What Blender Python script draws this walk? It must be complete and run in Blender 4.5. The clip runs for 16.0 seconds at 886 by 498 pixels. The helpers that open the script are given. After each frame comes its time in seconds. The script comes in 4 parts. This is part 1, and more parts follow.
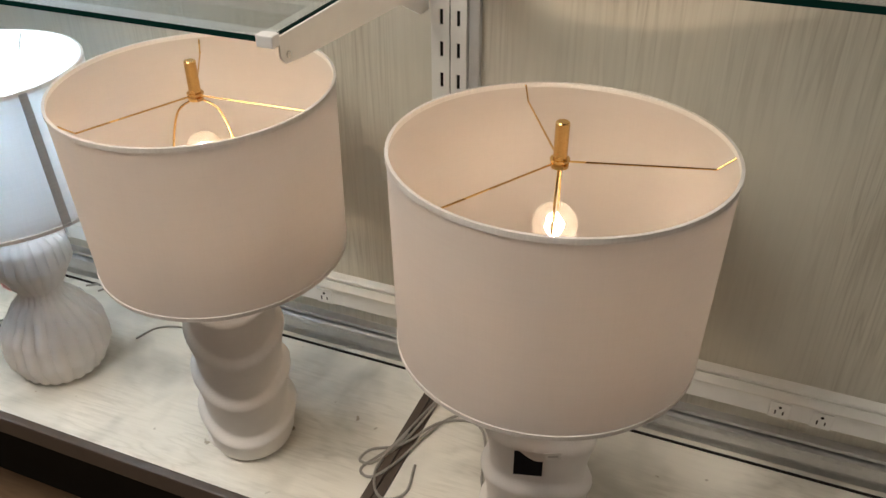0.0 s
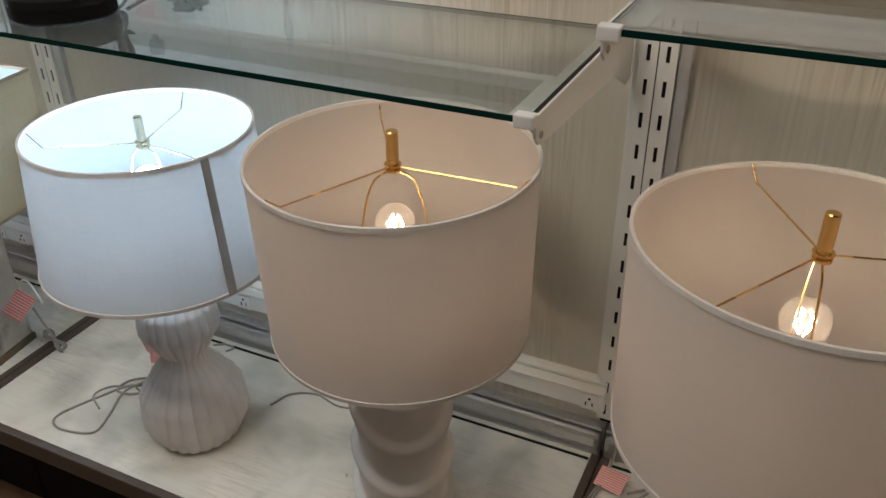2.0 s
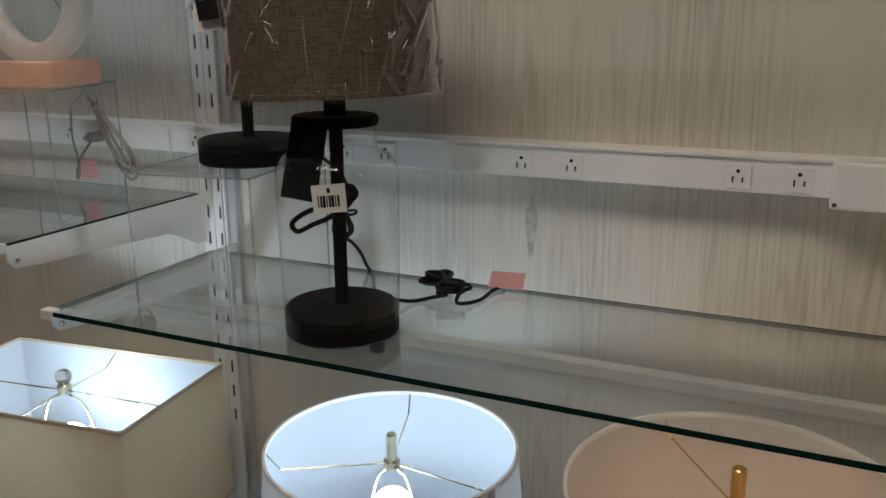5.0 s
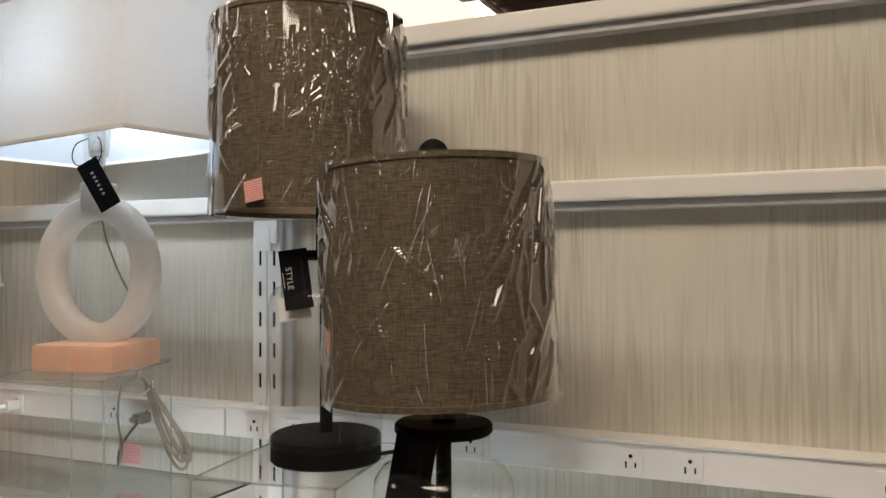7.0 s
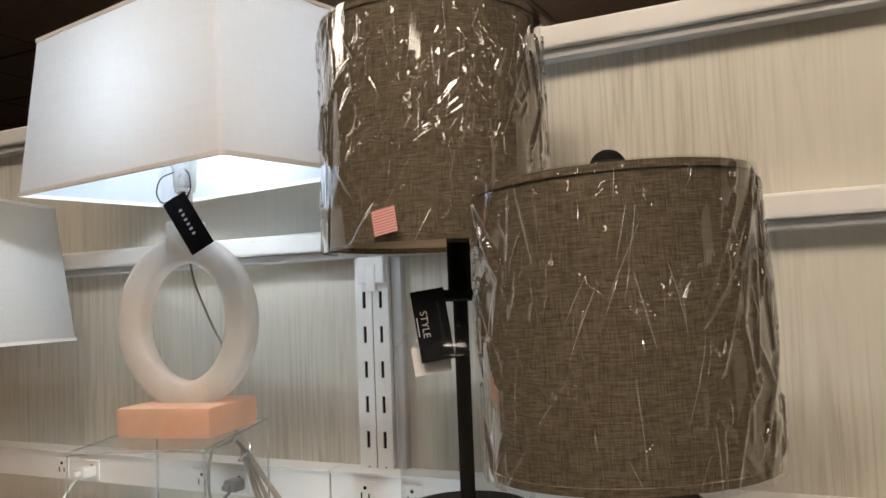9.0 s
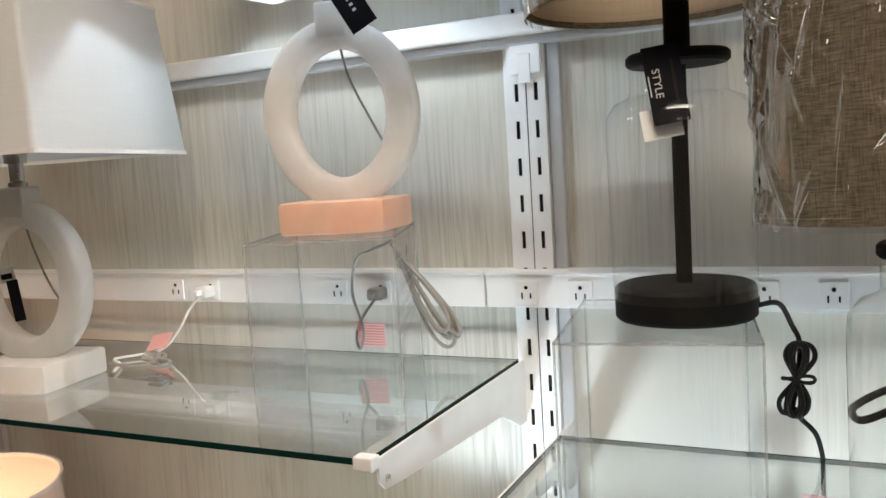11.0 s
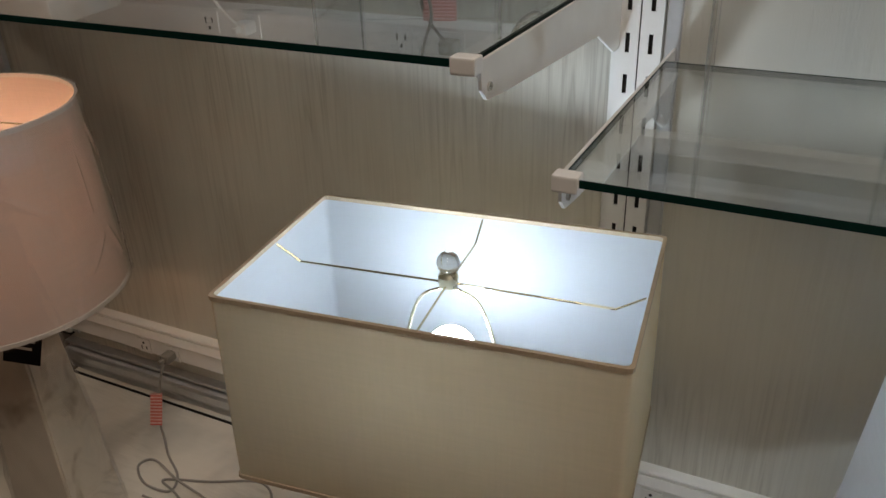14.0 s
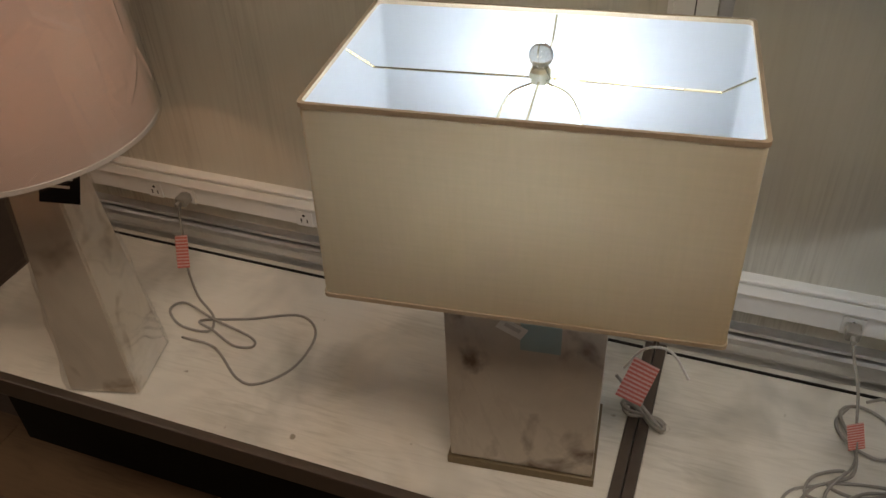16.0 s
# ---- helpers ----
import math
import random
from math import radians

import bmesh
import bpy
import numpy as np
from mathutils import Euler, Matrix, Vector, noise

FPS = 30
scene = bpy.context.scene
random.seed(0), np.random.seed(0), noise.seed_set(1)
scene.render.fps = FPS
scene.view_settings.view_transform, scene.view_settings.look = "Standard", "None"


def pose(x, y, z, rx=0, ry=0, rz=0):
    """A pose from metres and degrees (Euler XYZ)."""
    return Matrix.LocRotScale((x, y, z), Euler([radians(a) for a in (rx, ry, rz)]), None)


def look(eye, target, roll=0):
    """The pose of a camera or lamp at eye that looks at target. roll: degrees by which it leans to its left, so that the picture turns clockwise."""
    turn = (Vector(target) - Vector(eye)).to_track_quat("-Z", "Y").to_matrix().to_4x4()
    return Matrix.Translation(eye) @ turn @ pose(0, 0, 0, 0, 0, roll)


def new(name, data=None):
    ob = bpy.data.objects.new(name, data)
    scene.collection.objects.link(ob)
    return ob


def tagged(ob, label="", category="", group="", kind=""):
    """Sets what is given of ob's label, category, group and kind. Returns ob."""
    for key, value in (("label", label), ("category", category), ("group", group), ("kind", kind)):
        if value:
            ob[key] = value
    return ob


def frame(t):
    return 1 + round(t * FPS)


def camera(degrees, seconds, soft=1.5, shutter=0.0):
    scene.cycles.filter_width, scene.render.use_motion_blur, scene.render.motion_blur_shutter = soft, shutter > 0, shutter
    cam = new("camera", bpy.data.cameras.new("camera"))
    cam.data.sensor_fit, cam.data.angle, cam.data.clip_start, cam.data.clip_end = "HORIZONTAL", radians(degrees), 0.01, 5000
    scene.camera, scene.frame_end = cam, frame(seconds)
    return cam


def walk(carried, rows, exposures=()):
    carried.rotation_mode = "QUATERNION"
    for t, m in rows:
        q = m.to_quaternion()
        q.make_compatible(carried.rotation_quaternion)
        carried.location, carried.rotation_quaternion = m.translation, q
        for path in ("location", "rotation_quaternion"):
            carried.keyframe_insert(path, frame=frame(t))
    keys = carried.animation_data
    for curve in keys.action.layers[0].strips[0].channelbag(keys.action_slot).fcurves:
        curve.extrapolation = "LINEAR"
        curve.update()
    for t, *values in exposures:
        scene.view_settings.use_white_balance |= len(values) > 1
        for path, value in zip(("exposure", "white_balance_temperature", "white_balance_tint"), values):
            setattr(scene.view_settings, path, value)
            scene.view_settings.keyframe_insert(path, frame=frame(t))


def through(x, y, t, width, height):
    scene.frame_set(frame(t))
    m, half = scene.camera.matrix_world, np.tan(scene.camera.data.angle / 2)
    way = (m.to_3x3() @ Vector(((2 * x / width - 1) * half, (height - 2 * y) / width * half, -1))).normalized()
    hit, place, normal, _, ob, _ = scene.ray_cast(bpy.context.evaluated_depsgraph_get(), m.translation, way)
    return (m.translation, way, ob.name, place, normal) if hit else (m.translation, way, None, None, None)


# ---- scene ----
cam = camera(56.3, 16.0)
PATH = [
    (0, (-0.029, 0.015, 1.491), (-0.662, 1.559, 0.39), -0.3),
    (0.5, (-0.101, -0.005, 1.491), (-0.739, 1.559, 0.419), -0.1),
    (1, (-0.165, -0.019, 1.495), (-0.821, 1.553, 0.448), 0.3),
    (1.5, (-0.21, -0.014, 1.499), (-0.897, 1.555, 0.468), 0.1),
    (2, (-0.278, 0.012, 1.498), (-1.014, 1.569, 0.481), -0.3),
    (2.5, (-0.344, 0.052, 1.503), (-1.122, 1.588, 0.486), -0.4),
    (3, (-0.418, 0.076, 1.507), (-1.216, 1.609, 0.5), -0.1),
    (3.5, (-0.48, 0.074, 1.52), (-1.292, 1.629, 0.558), -0.2),
    (4, (-0.577, 0.046, 1.526), (-1.379, 1.674, 0.686), -0.1),
    (4.5, (-0.659, 0.012, 1.545), (-1.461, 1.706, 0.848), -0.5),
    (5, (-0.732, -0.014, 1.571), (-1.532, 1.744, 1.051), -0.3),
    (5.2, (-0.754, -0.017, 1.581), (-1.553, 1.759, 1.123), -0.0),
    (7.3, (-0.924, 0.073, 1.648), (-1.77, 1.883, 1.728), -0.7),
    (8, (-0.984, 0.144, 1.669), (-1.885, 1.925, 1.787), -1.5),
    (10.3, (-1.261, 0.107, 1.593), (-2.152, 1.897, 1.621), -3.4),
    (10.5, (-1.289, 0.102, 1.584), (-2.176, 1.895, 1.547), -3.6),
    (11, (-1.351, 0.085, 1.55), (-2.217, 1.877, 1.359), -3.5),
    (11.5, (-1.383, 0.074, 1.531), (-2.222, 1.859, 1.198), -3.1),
    (12, (-1.412, 0.084, 1.508), (-2.227, 1.845, 1.026), -2.4),
    (12.5, (-1.435, 0.102, 1.491), (-2.246, 1.826, 0.884), -2.0),
    (13, (-1.462, 0.136, 1.478), (-2.277, 1.808, 0.744), -1.8),
    (13.5, (-1.481, 0.166, 1.466), (-2.301, 1.791, 0.637), -1.9),
    (14, (-1.505, 0.18, 1.444), (-2.305, 1.757, 0.51), -1.9),
    (14.5, (-1.53, 0.185, 1.424), (-2.286, 1.729, 0.403), -2.4),
    (15, (-1.567, 0.163, 1.407), (-2.258, 1.68, 0.301), -2.9),
    (15.5, (-1.613, 0.138, 1.389), (-2.245, 1.628, 0.214), -2.9),
    (16, (-1.67, 0.108, 1.382), (-2.259, 1.567, 0.148), -2.8),
]
walk(cam, [(t, look(eye, target, roll)) for t, eye, target, roll in PATH],
     exposures=[(0, 0.75, 6400, 9), (1, 0.34, 6400, 9), (1.5, 0.16, 6350, 9), (2.5, -0.1, 6300, 9), (3.2, -0.2, 6300, 9), (4, -0.35, 6400, 9), (5.2, -0.6, 6700, 11), (7.3, 0.17, 7300, 14), (8, 0.17, 7300, 14), (10.3, 0.7, 6900, 13), (11, 0.75, 6850, 12), (12, 0.42, 6800, 12), (12.5, 0.1, 6850, 12), (13.5, -0.45, 7050, 14), (14.5, -0.78, 7250, 15), (15.2, -0.62, 7450, 16), (16, -0.38, 7700, 17)])

# ---- world and lights ----
world = bpy.data.worlds.new("World")
scene.world = world
world.use_nodes = True
world.node_tree.nodes["Background"].inputs[0].default_value = (1.0, 0.86, 0.7, 1)
world.node_tree.nodes["Background"].inputs[1].default_value = 0.02
CEILING = 3.05
WARM = (1.0, 0.91, 0.80)
TROFFERS = [(-1.2, -0.08, 1.2, 0.6, 1.3), (-4.6, 0.12, 1.2, 0.6, 0.3), (2.4, 0.12, 1.2, 0.6, 0.12), (-0.6, -2.6, 1.2, 0.6, 0.15), (-2.68, 4.35, 0.34, 0.6, 0.6), (0.9, 3.6, 1.2, 0.6, 1.0)]
TROFFER_POWER = 16.0
COOL_BULB, WARM_BULB = 230.0, 29.0


# ---- mesh helpers ----
def mesh_of(name, bm, material, smooth=False):
    bmesh.ops.recalc_face_normals(bm, faces=bm.faces)
    me = bpy.data.meshes.new(name)
    bm.to_mesh(me)
    bm.free()
    for m in (material if isinstance(material, (list, tuple)) else [material]):
        me.materials.append(m)
    if smooth:
        me.polygons.foreach_set("use_smooth", [True] * len(me.polygons))
        me.set_sharp_from_angle(angle=radians(smooth if smooth is not True else 40))
    return me


def part(name, bm, material, parent, label="", smooth=False):
    ob = new(name, mesh_of(name, bm, material, smooth))
    ob.parent = parent
    if label:
        ob["label"] = label
    return ob


def thing(name, label, category, m=None, group=""):
    ob = new(name)
    ob.empty_display_size = 0.05
    if m is not None:
        ob.matrix_basis = m
    return tagged(ob, label, category, group)


def structure(name, bm, material, label, smooth=False):
    return tagged(new(name, mesh_of(name, bm, material, smooth)), label, "", "", "structure")


def box(bm, a, b, bevel=0.0, m=None):
    r = bmesh.ops.create_cube(bm, size=1.0)
    size = [b[i] - a[i] for i in range(3)]
    mid = [(a[i] + b[i]) / 2 for i in range(3)]
    mat = Matrix.Translation(mid) @ Matrix.Diagonal((*size, 1))
    bmesh.ops.transform(bm, matrix=(m @ mat) if m else mat, verts=r["verts"])
    if bevel:
        edges = list({e for v in r["verts"] for e in v.link_edges})
        bmesh.ops.bevel(bm, geom=edges, offset=bevel, segments=2, affect="EDGES", profile=0.6)
    return bm


def cube(a, b, bevel=0.0, m=None):
    return box(bmesh.new(), a, b, bevel, m)


def lathe(profile, seg=48, bm=None):
    """Turns a list of (radius, height) round z."""
    bm = bm or bmesh.new()
    rows = []
    for r, z in profile:
        if r < 1e-5:
            rows.append([bm.verts.new((0, 0, z))])
        else:
            rows.append([bm.verts.new((r * math.cos(2 * math.pi * k / seg), r * math.sin(2 * math.pi * k / seg), z)) for k in range(seg)])
    for a, b in zip(rows, rows[1:]):
        for k in range(seg):
            n = (k + 1) % seg
            if len(a) == 1 and len(b) > 1:
                bm.faces.new((a[0], b[n], b[k]))
            elif len(b) == 1 and len(a) > 1:
                bm.faces.new((a[k], a[n], b[0]))
            elif len(a) > 1:
                bm.faces.new((a[k], a[n], b[n], b[k]))
    return bm


def smooth_line(points, steps=8):
    p = [Vector(q) for q in points]
    p = [p[0] * 2 - p[1]] + p + [p[-1] * 2 - p[-2]]
    out = []
    for i in range(1, len(p) - 2):
        for s in range(steps):
            t = s / steps
            a, b, c, d = p[i - 1], p[i], p[i + 1], p[i + 2]
            out.append(0.5 * ((2 * b) + (c - a) * t + (2 * a - 5 * b + 4 * c - d) * t * t + (3 * b - a - 3 * c + d) * t ** 3))
    out.append(p[-2])
    return out


def tube(points, r, bm=None, seg=8, steps=8, curved=True):
    bm = bm or bmesh.new()
    line = smooth_line(points, steps) if curved else [Vector(q) for q in points]
    rings, side = [], None
    for i, q in enumerate(line):
        way = (line[min(i + 1, len(line) - 1)] - line[max(i - 1, 0)]).normalized()
        if side is None:
            side = way.orthogonal().normalized()
        side = (side - way * side.dot(way)).normalized()
        other = way.cross(side)
        rings.append([bm.verts.new(q + r * (math.cos(2 * math.pi * k / seg) * side + math.sin(2 * math.pi * k / seg) * other)) for k in range(seg)])
    for a, b in zip(rings, rings[1:]):
        for k in range(seg):
            n = (k + 1) % seg
            bm.faces.new((a[k], a[n], b[n], b[k]))
    bm.faces.new(rings[0]), bm.faces.new(rings[-1])
    return bm


def frustum(bm, w0, d0, z0, w1, d1, z1):
    """A solid with rectangular ends."""
    v = [bm.verts.new((sx * w / 2, sy * d / 2, z)) for w, d, z in ((w0, d0, z0), (w1, d1, z1)) for sx, sy in ((-1, -1), (1, -1), (1, 1), (-1, 1))]
    for f in ((3, 2, 1, 0), (4, 5, 6, 7), (0, 1, 5, 4), (1, 2, 6, 5), (2, 3, 7, 6), (3, 0, 4, 7)):
        bm.faces.new([v[i] for i in f])
    return bm


# ---- materials ----
def mat(name, rough=0.5, metal=0.0, color=(0.8, 0.8, 0.8), spec=0.5):
    m = bpy.data.materials.new(name)
    m.use_nodes = True
    b = m.node_tree.nodes["Principled BSDF"]
    b.inputs["Base Color"].default_value = (*color, 1)
    b.inputs["Roughness"].default_value = rough
    b.inputs["Metallic"].default_value = metal
    b.inputs["Specular IOR Level"].default_value = spec if sum(color) > 0.1 else 0.1
    return m, m.node_tree, b


def noise_node(nt, scale, detail=4.0, mapping=(1, 1, 1), rough=0.55, distort=0.0, coord="Object"):
    tc = nt.nodes.new("ShaderNodeTexCoord")
    mp = nt.nodes.new("ShaderNodeMapping")
    mp.inputs["Scale"].default_value = mapping
    n = nt.nodes.new("ShaderNodeTexNoise")
    n.inputs["Scale"].default_value = scale
    n.inputs["Detail"].default_value = detail
    n.inputs["Roughness"].default_value = rough
    n.inputs["Distortion"].default_value = distort
    nt.links.new(tc.outputs[coord], mp.inputs[0])
    nt.links.new(mp.outputs[0], n.inputs["Vector"])
    return n


def ramp(nt, source, stops):
    r = nt.nodes.new("ShaderNodeValToRGB")
    e = r.color_ramp.elements
    while len(e) < len(stops):
        e.new(0.5)
    for el, (p, c) in zip(e, stops):
        el.position, el.color = p, (*c, 1)
    nt.links.new(source, r.inputs[0])
    return r


def mixed(nt, fac, a, b, kind="MIX"):
    m = nt.nodes.new("ShaderNodeMix")
    m.data_type, m.blend_type = "RGBA", kind
    for sock, v in ((m.inputs[0], fac), (m.inputs[6], a), (m.inputs[7], b)):
        if isinstance(v, (int, float)):
            sock.default_value = v
        elif isinstance(v, tuple):
            sock.default_value = (*v, 1)
        else:
            nt.links.new(v, sock)
    return m.outputs[2]


def bump(nt, b, height, strength=0.2, distance=0.002):
    n = nt.nodes.new("ShaderNodeBump")
    n.inputs["Strength"].default_value = strength
    n.inputs["Distance"].default_value = distance
    nt.links.new(height, n.inputs["Height"])
    nt.links.new(n.outputs[0], b.inputs["Normal"])
    return n


def plain(name, color, rough=0.5, metal=0.0, var=0.06, scale=30.0, relief=0.08):
    """A surface with faint blotches and fine relief."""
    m, nt, b = mat(name, rough, metal, color)
    n = noise_node(nt, scale, 5)
    r = ramp(nt, n.outputs[0], [(0.3, tuple(c * (1 - var) for c in color)), (0.7, tuple(min(1, c * (1 + var)) for c in color))])
    nt.links.new(r.outputs[0], b.inputs["Base Color"])
    n2 = noise_node(nt, scale * 0.25, 3)
    rr = nt.nodes.new("ShaderNodeMapRange")
    rr.inputs[3].default_value, rr.inputs[4].default_value = max(0.03, rough - 0.08), min(1, rough + 0.1)
    nt.links.new(n2.outputs[0], rr.inputs[0])
    nt.links.new(rr.outputs[0], b.inputs["Roughness"])
    if relief:
        bump(nt, b, noise_node(nt, scale * 12, 3).outputs[0], relief, 0.001)
    return m


def wood(name, light, dark, stretch, grain=1.0, rough=0.5, relief=0.25, grey_blotch=None, speck=None):
    """Wood with long grain; stretch is small along the grain."""
    m, nt, b = mat(name, rough)
    wide = noise_node(nt, 3.0, 3, stretch, 0.5, 0.3)
    wave = nt.nodes.new("ShaderNodeMath")
    wave.operation = "MULTIPLY"
    wave.inputs[1].default_value = 22.0 * grain
    nt.links.new(wide.outputs[0], wave.inputs[0])
    frac = nt.nodes.new("ShaderNodeMath")
    frac.operation = "PINGPONG"
    frac.inputs[1].default_value = 1.0
    nt.links.new(wave.outputs[0], frac.inputs[0])
    rings = ramp(nt, frac.outputs[0], [(0.0, (1, 1, 1)), (0.62, (0.8, 0.8, 0.8)), (1.0, (0, 0, 0))])
    fine = noise_node(nt, 26.0, 4, stretch, 0.6)
    fines = ramp(nt, fine.outputs[0], [(0.35, (0, 0, 0)), (0.62, (1, 1, 1))])
    mask = noise_node(nt, 2.2, 2, (2.2, 2.2, 0.8))
    maskr = ramp(nt, mask.outputs[0], [(0.40, (0.15, 0.15, 0.15)), (0.62, (1, 1, 1))])
    both = mixed(nt, 0.45, rings.outputs[0], fines.outputs[0])
    base = mixed(nt, both, dark, light)
    soft = mixed(nt, maskr.outputs[0], light, base)
    blot = noise_node(nt, 1.3, 3)
    blotr = ramp(nt, blot.outputs[0], [(0.3, (0.93, 0.93, 0.93)), (0.7, (1.04, 1.03, 1.02))])
    col = mixed(nt, 1.0, soft, blotr.outputs[0], "MULTIPLY")
    # large soft grey blotches multiplied into the wood colour
    if grey_blotch:
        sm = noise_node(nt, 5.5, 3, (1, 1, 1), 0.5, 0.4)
        smr = ramp(nt, sm.outputs[0], [(0.46, (1, 1, 1)), (0.70, grey_blotch)])
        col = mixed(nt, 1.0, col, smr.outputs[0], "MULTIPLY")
    if speck:
        sp = noise_node(nt, 34.0, 2, (1, 1, 1), 0.4)
        spr = ramp(nt, sp.outputs[0], [(0.755, (0, 0, 0)), (0.80, (1, 1, 1))])
        col = mixed(nt, spr.outputs[0], col, speck)
    nt.links.new(col, b.inputs["Base Color"])
    bump(nt, b, both, relief, 0.0006)
    return m


def fabric(name, color, through=0.45, weave=900.0, slub=0.06, stretch=0.03):
    """Lampshade cloth: scatters light back and lets some of it through."""
    m = bpy.data.materials.new(name)
    m.use_nodes = True
    nt = m.node_tree
    nt.nodes.remove(nt.nodes["Principled BSDF"])
    out = nt.nodes["Material Output"]
    warp = noise_node(nt, weave * 0.5, 2, (1, 1, stretch))
    weft = noise_node(nt, weave * 0.5, 2, (stretch, stretch, 1))
    threads = mixed(nt, 0.55, warp.outputs[0], weft.outputs[0])
    blot = noise_node(nt, 5.0, 4)
    t = ramp(nt, threads, [(0.36, tuple(c * (1 - slub) for c in color)), (0.64, tuple(min(1.0, c * (1 + slub)) for c in color))])
    blr = ramp(nt, blot.outputs[0], [(0.3, (0.96, 0.96, 0.96)), (0.7, (1.0, 1.0, 1.0))])
    col = mixed(nt, 1.0, t.outputs[0], blr.outputs[0], "MULTIPLY")
    d = nt.nodes.new("ShaderNodeBsdfDiffuse")
    tr = nt.nodes.new("ShaderNodeBsdfTranslucent")
    mx = nt.nodes.new("ShaderNodeMixShader")
    mx.inputs[0].default_value = through
    bp = nt.nodes.new("ShaderNodeBump")
    bp.inputs["Strength"].default_value = 0.25 if slub > 0.3 else 0.1
    bp.inputs["Distance"].default_value = 0.0006
    nt.links.new(threads, bp.inputs["Height"])
    nt.links.new(bp.outputs[0], d.inputs["Normal"])
    nt.links.new(col, d.inputs[0])
    nt.links.new(col, tr.inputs[0])
    nt.links.new(d.outputs[0], mx.inputs[1])
    nt.links.new(tr.outputs[0], mx.inputs[2])
    nt.links.new(mx.outputs[0], out.inputs[0])
    return m


def clear(name, tint=(1, 1, 1), ior=1.5, rough=0.0, haze=0.0, wrinkle=0.0, gloss=1.0):
    """Thin clear sheet: what lies behind shows straight through, with a mirror gloss on top."""
    m = bpy.data.materials.new(name)
    m.use_nodes = True
    nt = m.node_tree
    nt.nodes.remove(nt.nodes["Principled BSDF"])
    out = nt.nodes["Material Output"]
    t = nt.nodes.new("ShaderNodeBsdfTransparent")
    t.inputs[0].default_value = (*tint, 1)
    g = nt.nodes.new("ShaderNodeBsdfGlossy")
    g.inputs["Roughness"].default_value = rough
    f = nt.nodes.new("ShaderNodeLayerWeight")
    f.inputs[0].default_value = 0.5
    f0 = ((ior - 1) / (ior + 1)) ** 2
    pw = nt.nodes.new("ShaderNodeMath")
    pw.operation = "POWER"
    pw.inputs[1].default_value = 5.0
    sch = nt.nodes.new("ShaderNodeMath")
    sch.operation = "MULTIPLY_ADD"
    sch.inputs[1].default_value, sch.inputs[2].default_value = 1 - f0, f0
    nt.links.new(f.outputs["Facing"], pw.inputs[0])
    nt.links.new(pw.outputs[0], sch.inputs[0])
    mx = nt.nodes.new("ShaderNodeMixShader")
    sc = nt.nodes.new("ShaderNodeMath")
    sc.operation, sc.use_clamp = "MULTIPLY", True
    sc.inputs[1].default_value = gloss
    nt.links.new(sch.outputs[0], sc.inputs[0])
    nt.links.new(sc.outputs[0], mx.inputs[0])
    base = t.outputs[0]
    if haze:
        d = nt.nodes.new("ShaderNodeBsdfDiffuse")
        h = nt.nodes.new("ShaderNodeMixShader")
        h.inputs[0].default_value = haze
        nt.links.new(t.outputs[0], h.inputs[1])
        nt.links.new(d.outputs[0], h.inputs[2])
        base = h.outputs[0]
    if wrinkle:
        n = noise_node(nt, 19.0, 2, (1, 1, 0.17), 0.45, 0.8)
        bp = nt.nodes.new("ShaderNodeBump")
        bp.inputs["Strength"].default_value = 1.0
        bp.inputs["Distance"].default_value = wrinkle
        nt.links.new(n.outputs[0], bp.inputs["Height"])
        nt.links.new(bp.outputs[0], g.inputs["Normal"])
        nt.links.new(bp.outputs[0], f.inputs["Normal"])
    nt.links.new(base, mx.inputs[1])
    nt.links.new(g.outputs[0], mx.inputs[2])
    nt.links.new(mx.outputs[0], out.inputs[0])
    return m


def glow(name, color, strength):
    m, nt, b = mat(name, 0.4, 0.0, color)
    b.inputs["Emission Color"].default_value = (*color, 1)
    b.inputs["Emission Strength"].default_value = strength
    return m


def stone(name, light, dark, veins=3.0, through=0.0, rough=0.35):
    """Polished alabaster: cloudy, with brown veins and smudges."""
    m, nt, b = mat(name, rough)
    cloud = noise_node(nt, 14.0, 5, (1, 1, 0.8), 0.6, 0.5)
    c = ramp(nt, cloud.outputs[0], [(0.3, tuple(x * 0.86 for x in light)), (0.65, light)])
    spot = noise_node(nt, 17.0 * veins / 3, 4, (1, 1, 0.75), 0.5, 0.5)
    sp = ramp(nt, spot.outputs[0], [(0.54, (0, 0, 0)), (0.66, (1, 1, 1))])
    line = noise_node(nt, 5.0 * veins / 3, 6, (1, 1, 0.5), 0.6, 2.2)
    ln = ramp(nt, line.outputs[0], [(0.475, (0, 0, 0)), (0.5, (0.22, 0.22, 0.22)), (0.525, (0, 0, 0))])
    col = mixed(nt, sp.outputs[0], c.outputs[0], dark)
    col = mixed(nt, ln.outputs[0], col, tuple((a + d) / 2 for a, d in zip(light, dark)))
    nt.links.new(col, b.inputs["Base Color"])
    bump(nt, b, cloud.outputs[0], 0.12, 0.002)
    if through:
        out = nt.nodes["Material Output"]
        tr = nt.nodes.new("ShaderNodeBsdfTranslucent")
        mx = nt.nodes.new("ShaderNodeMixShader")
        mx.inputs[0].default_value = through
        nt.links.new(col, tr.inputs[0])
        nt.links.new(b.outputs[0], mx.inputs[1])
        nt.links.new(tr.outputs[0], mx.inputs[2])
        nt.links.new(mx.outputs[0], out.inputs[0])
    return m


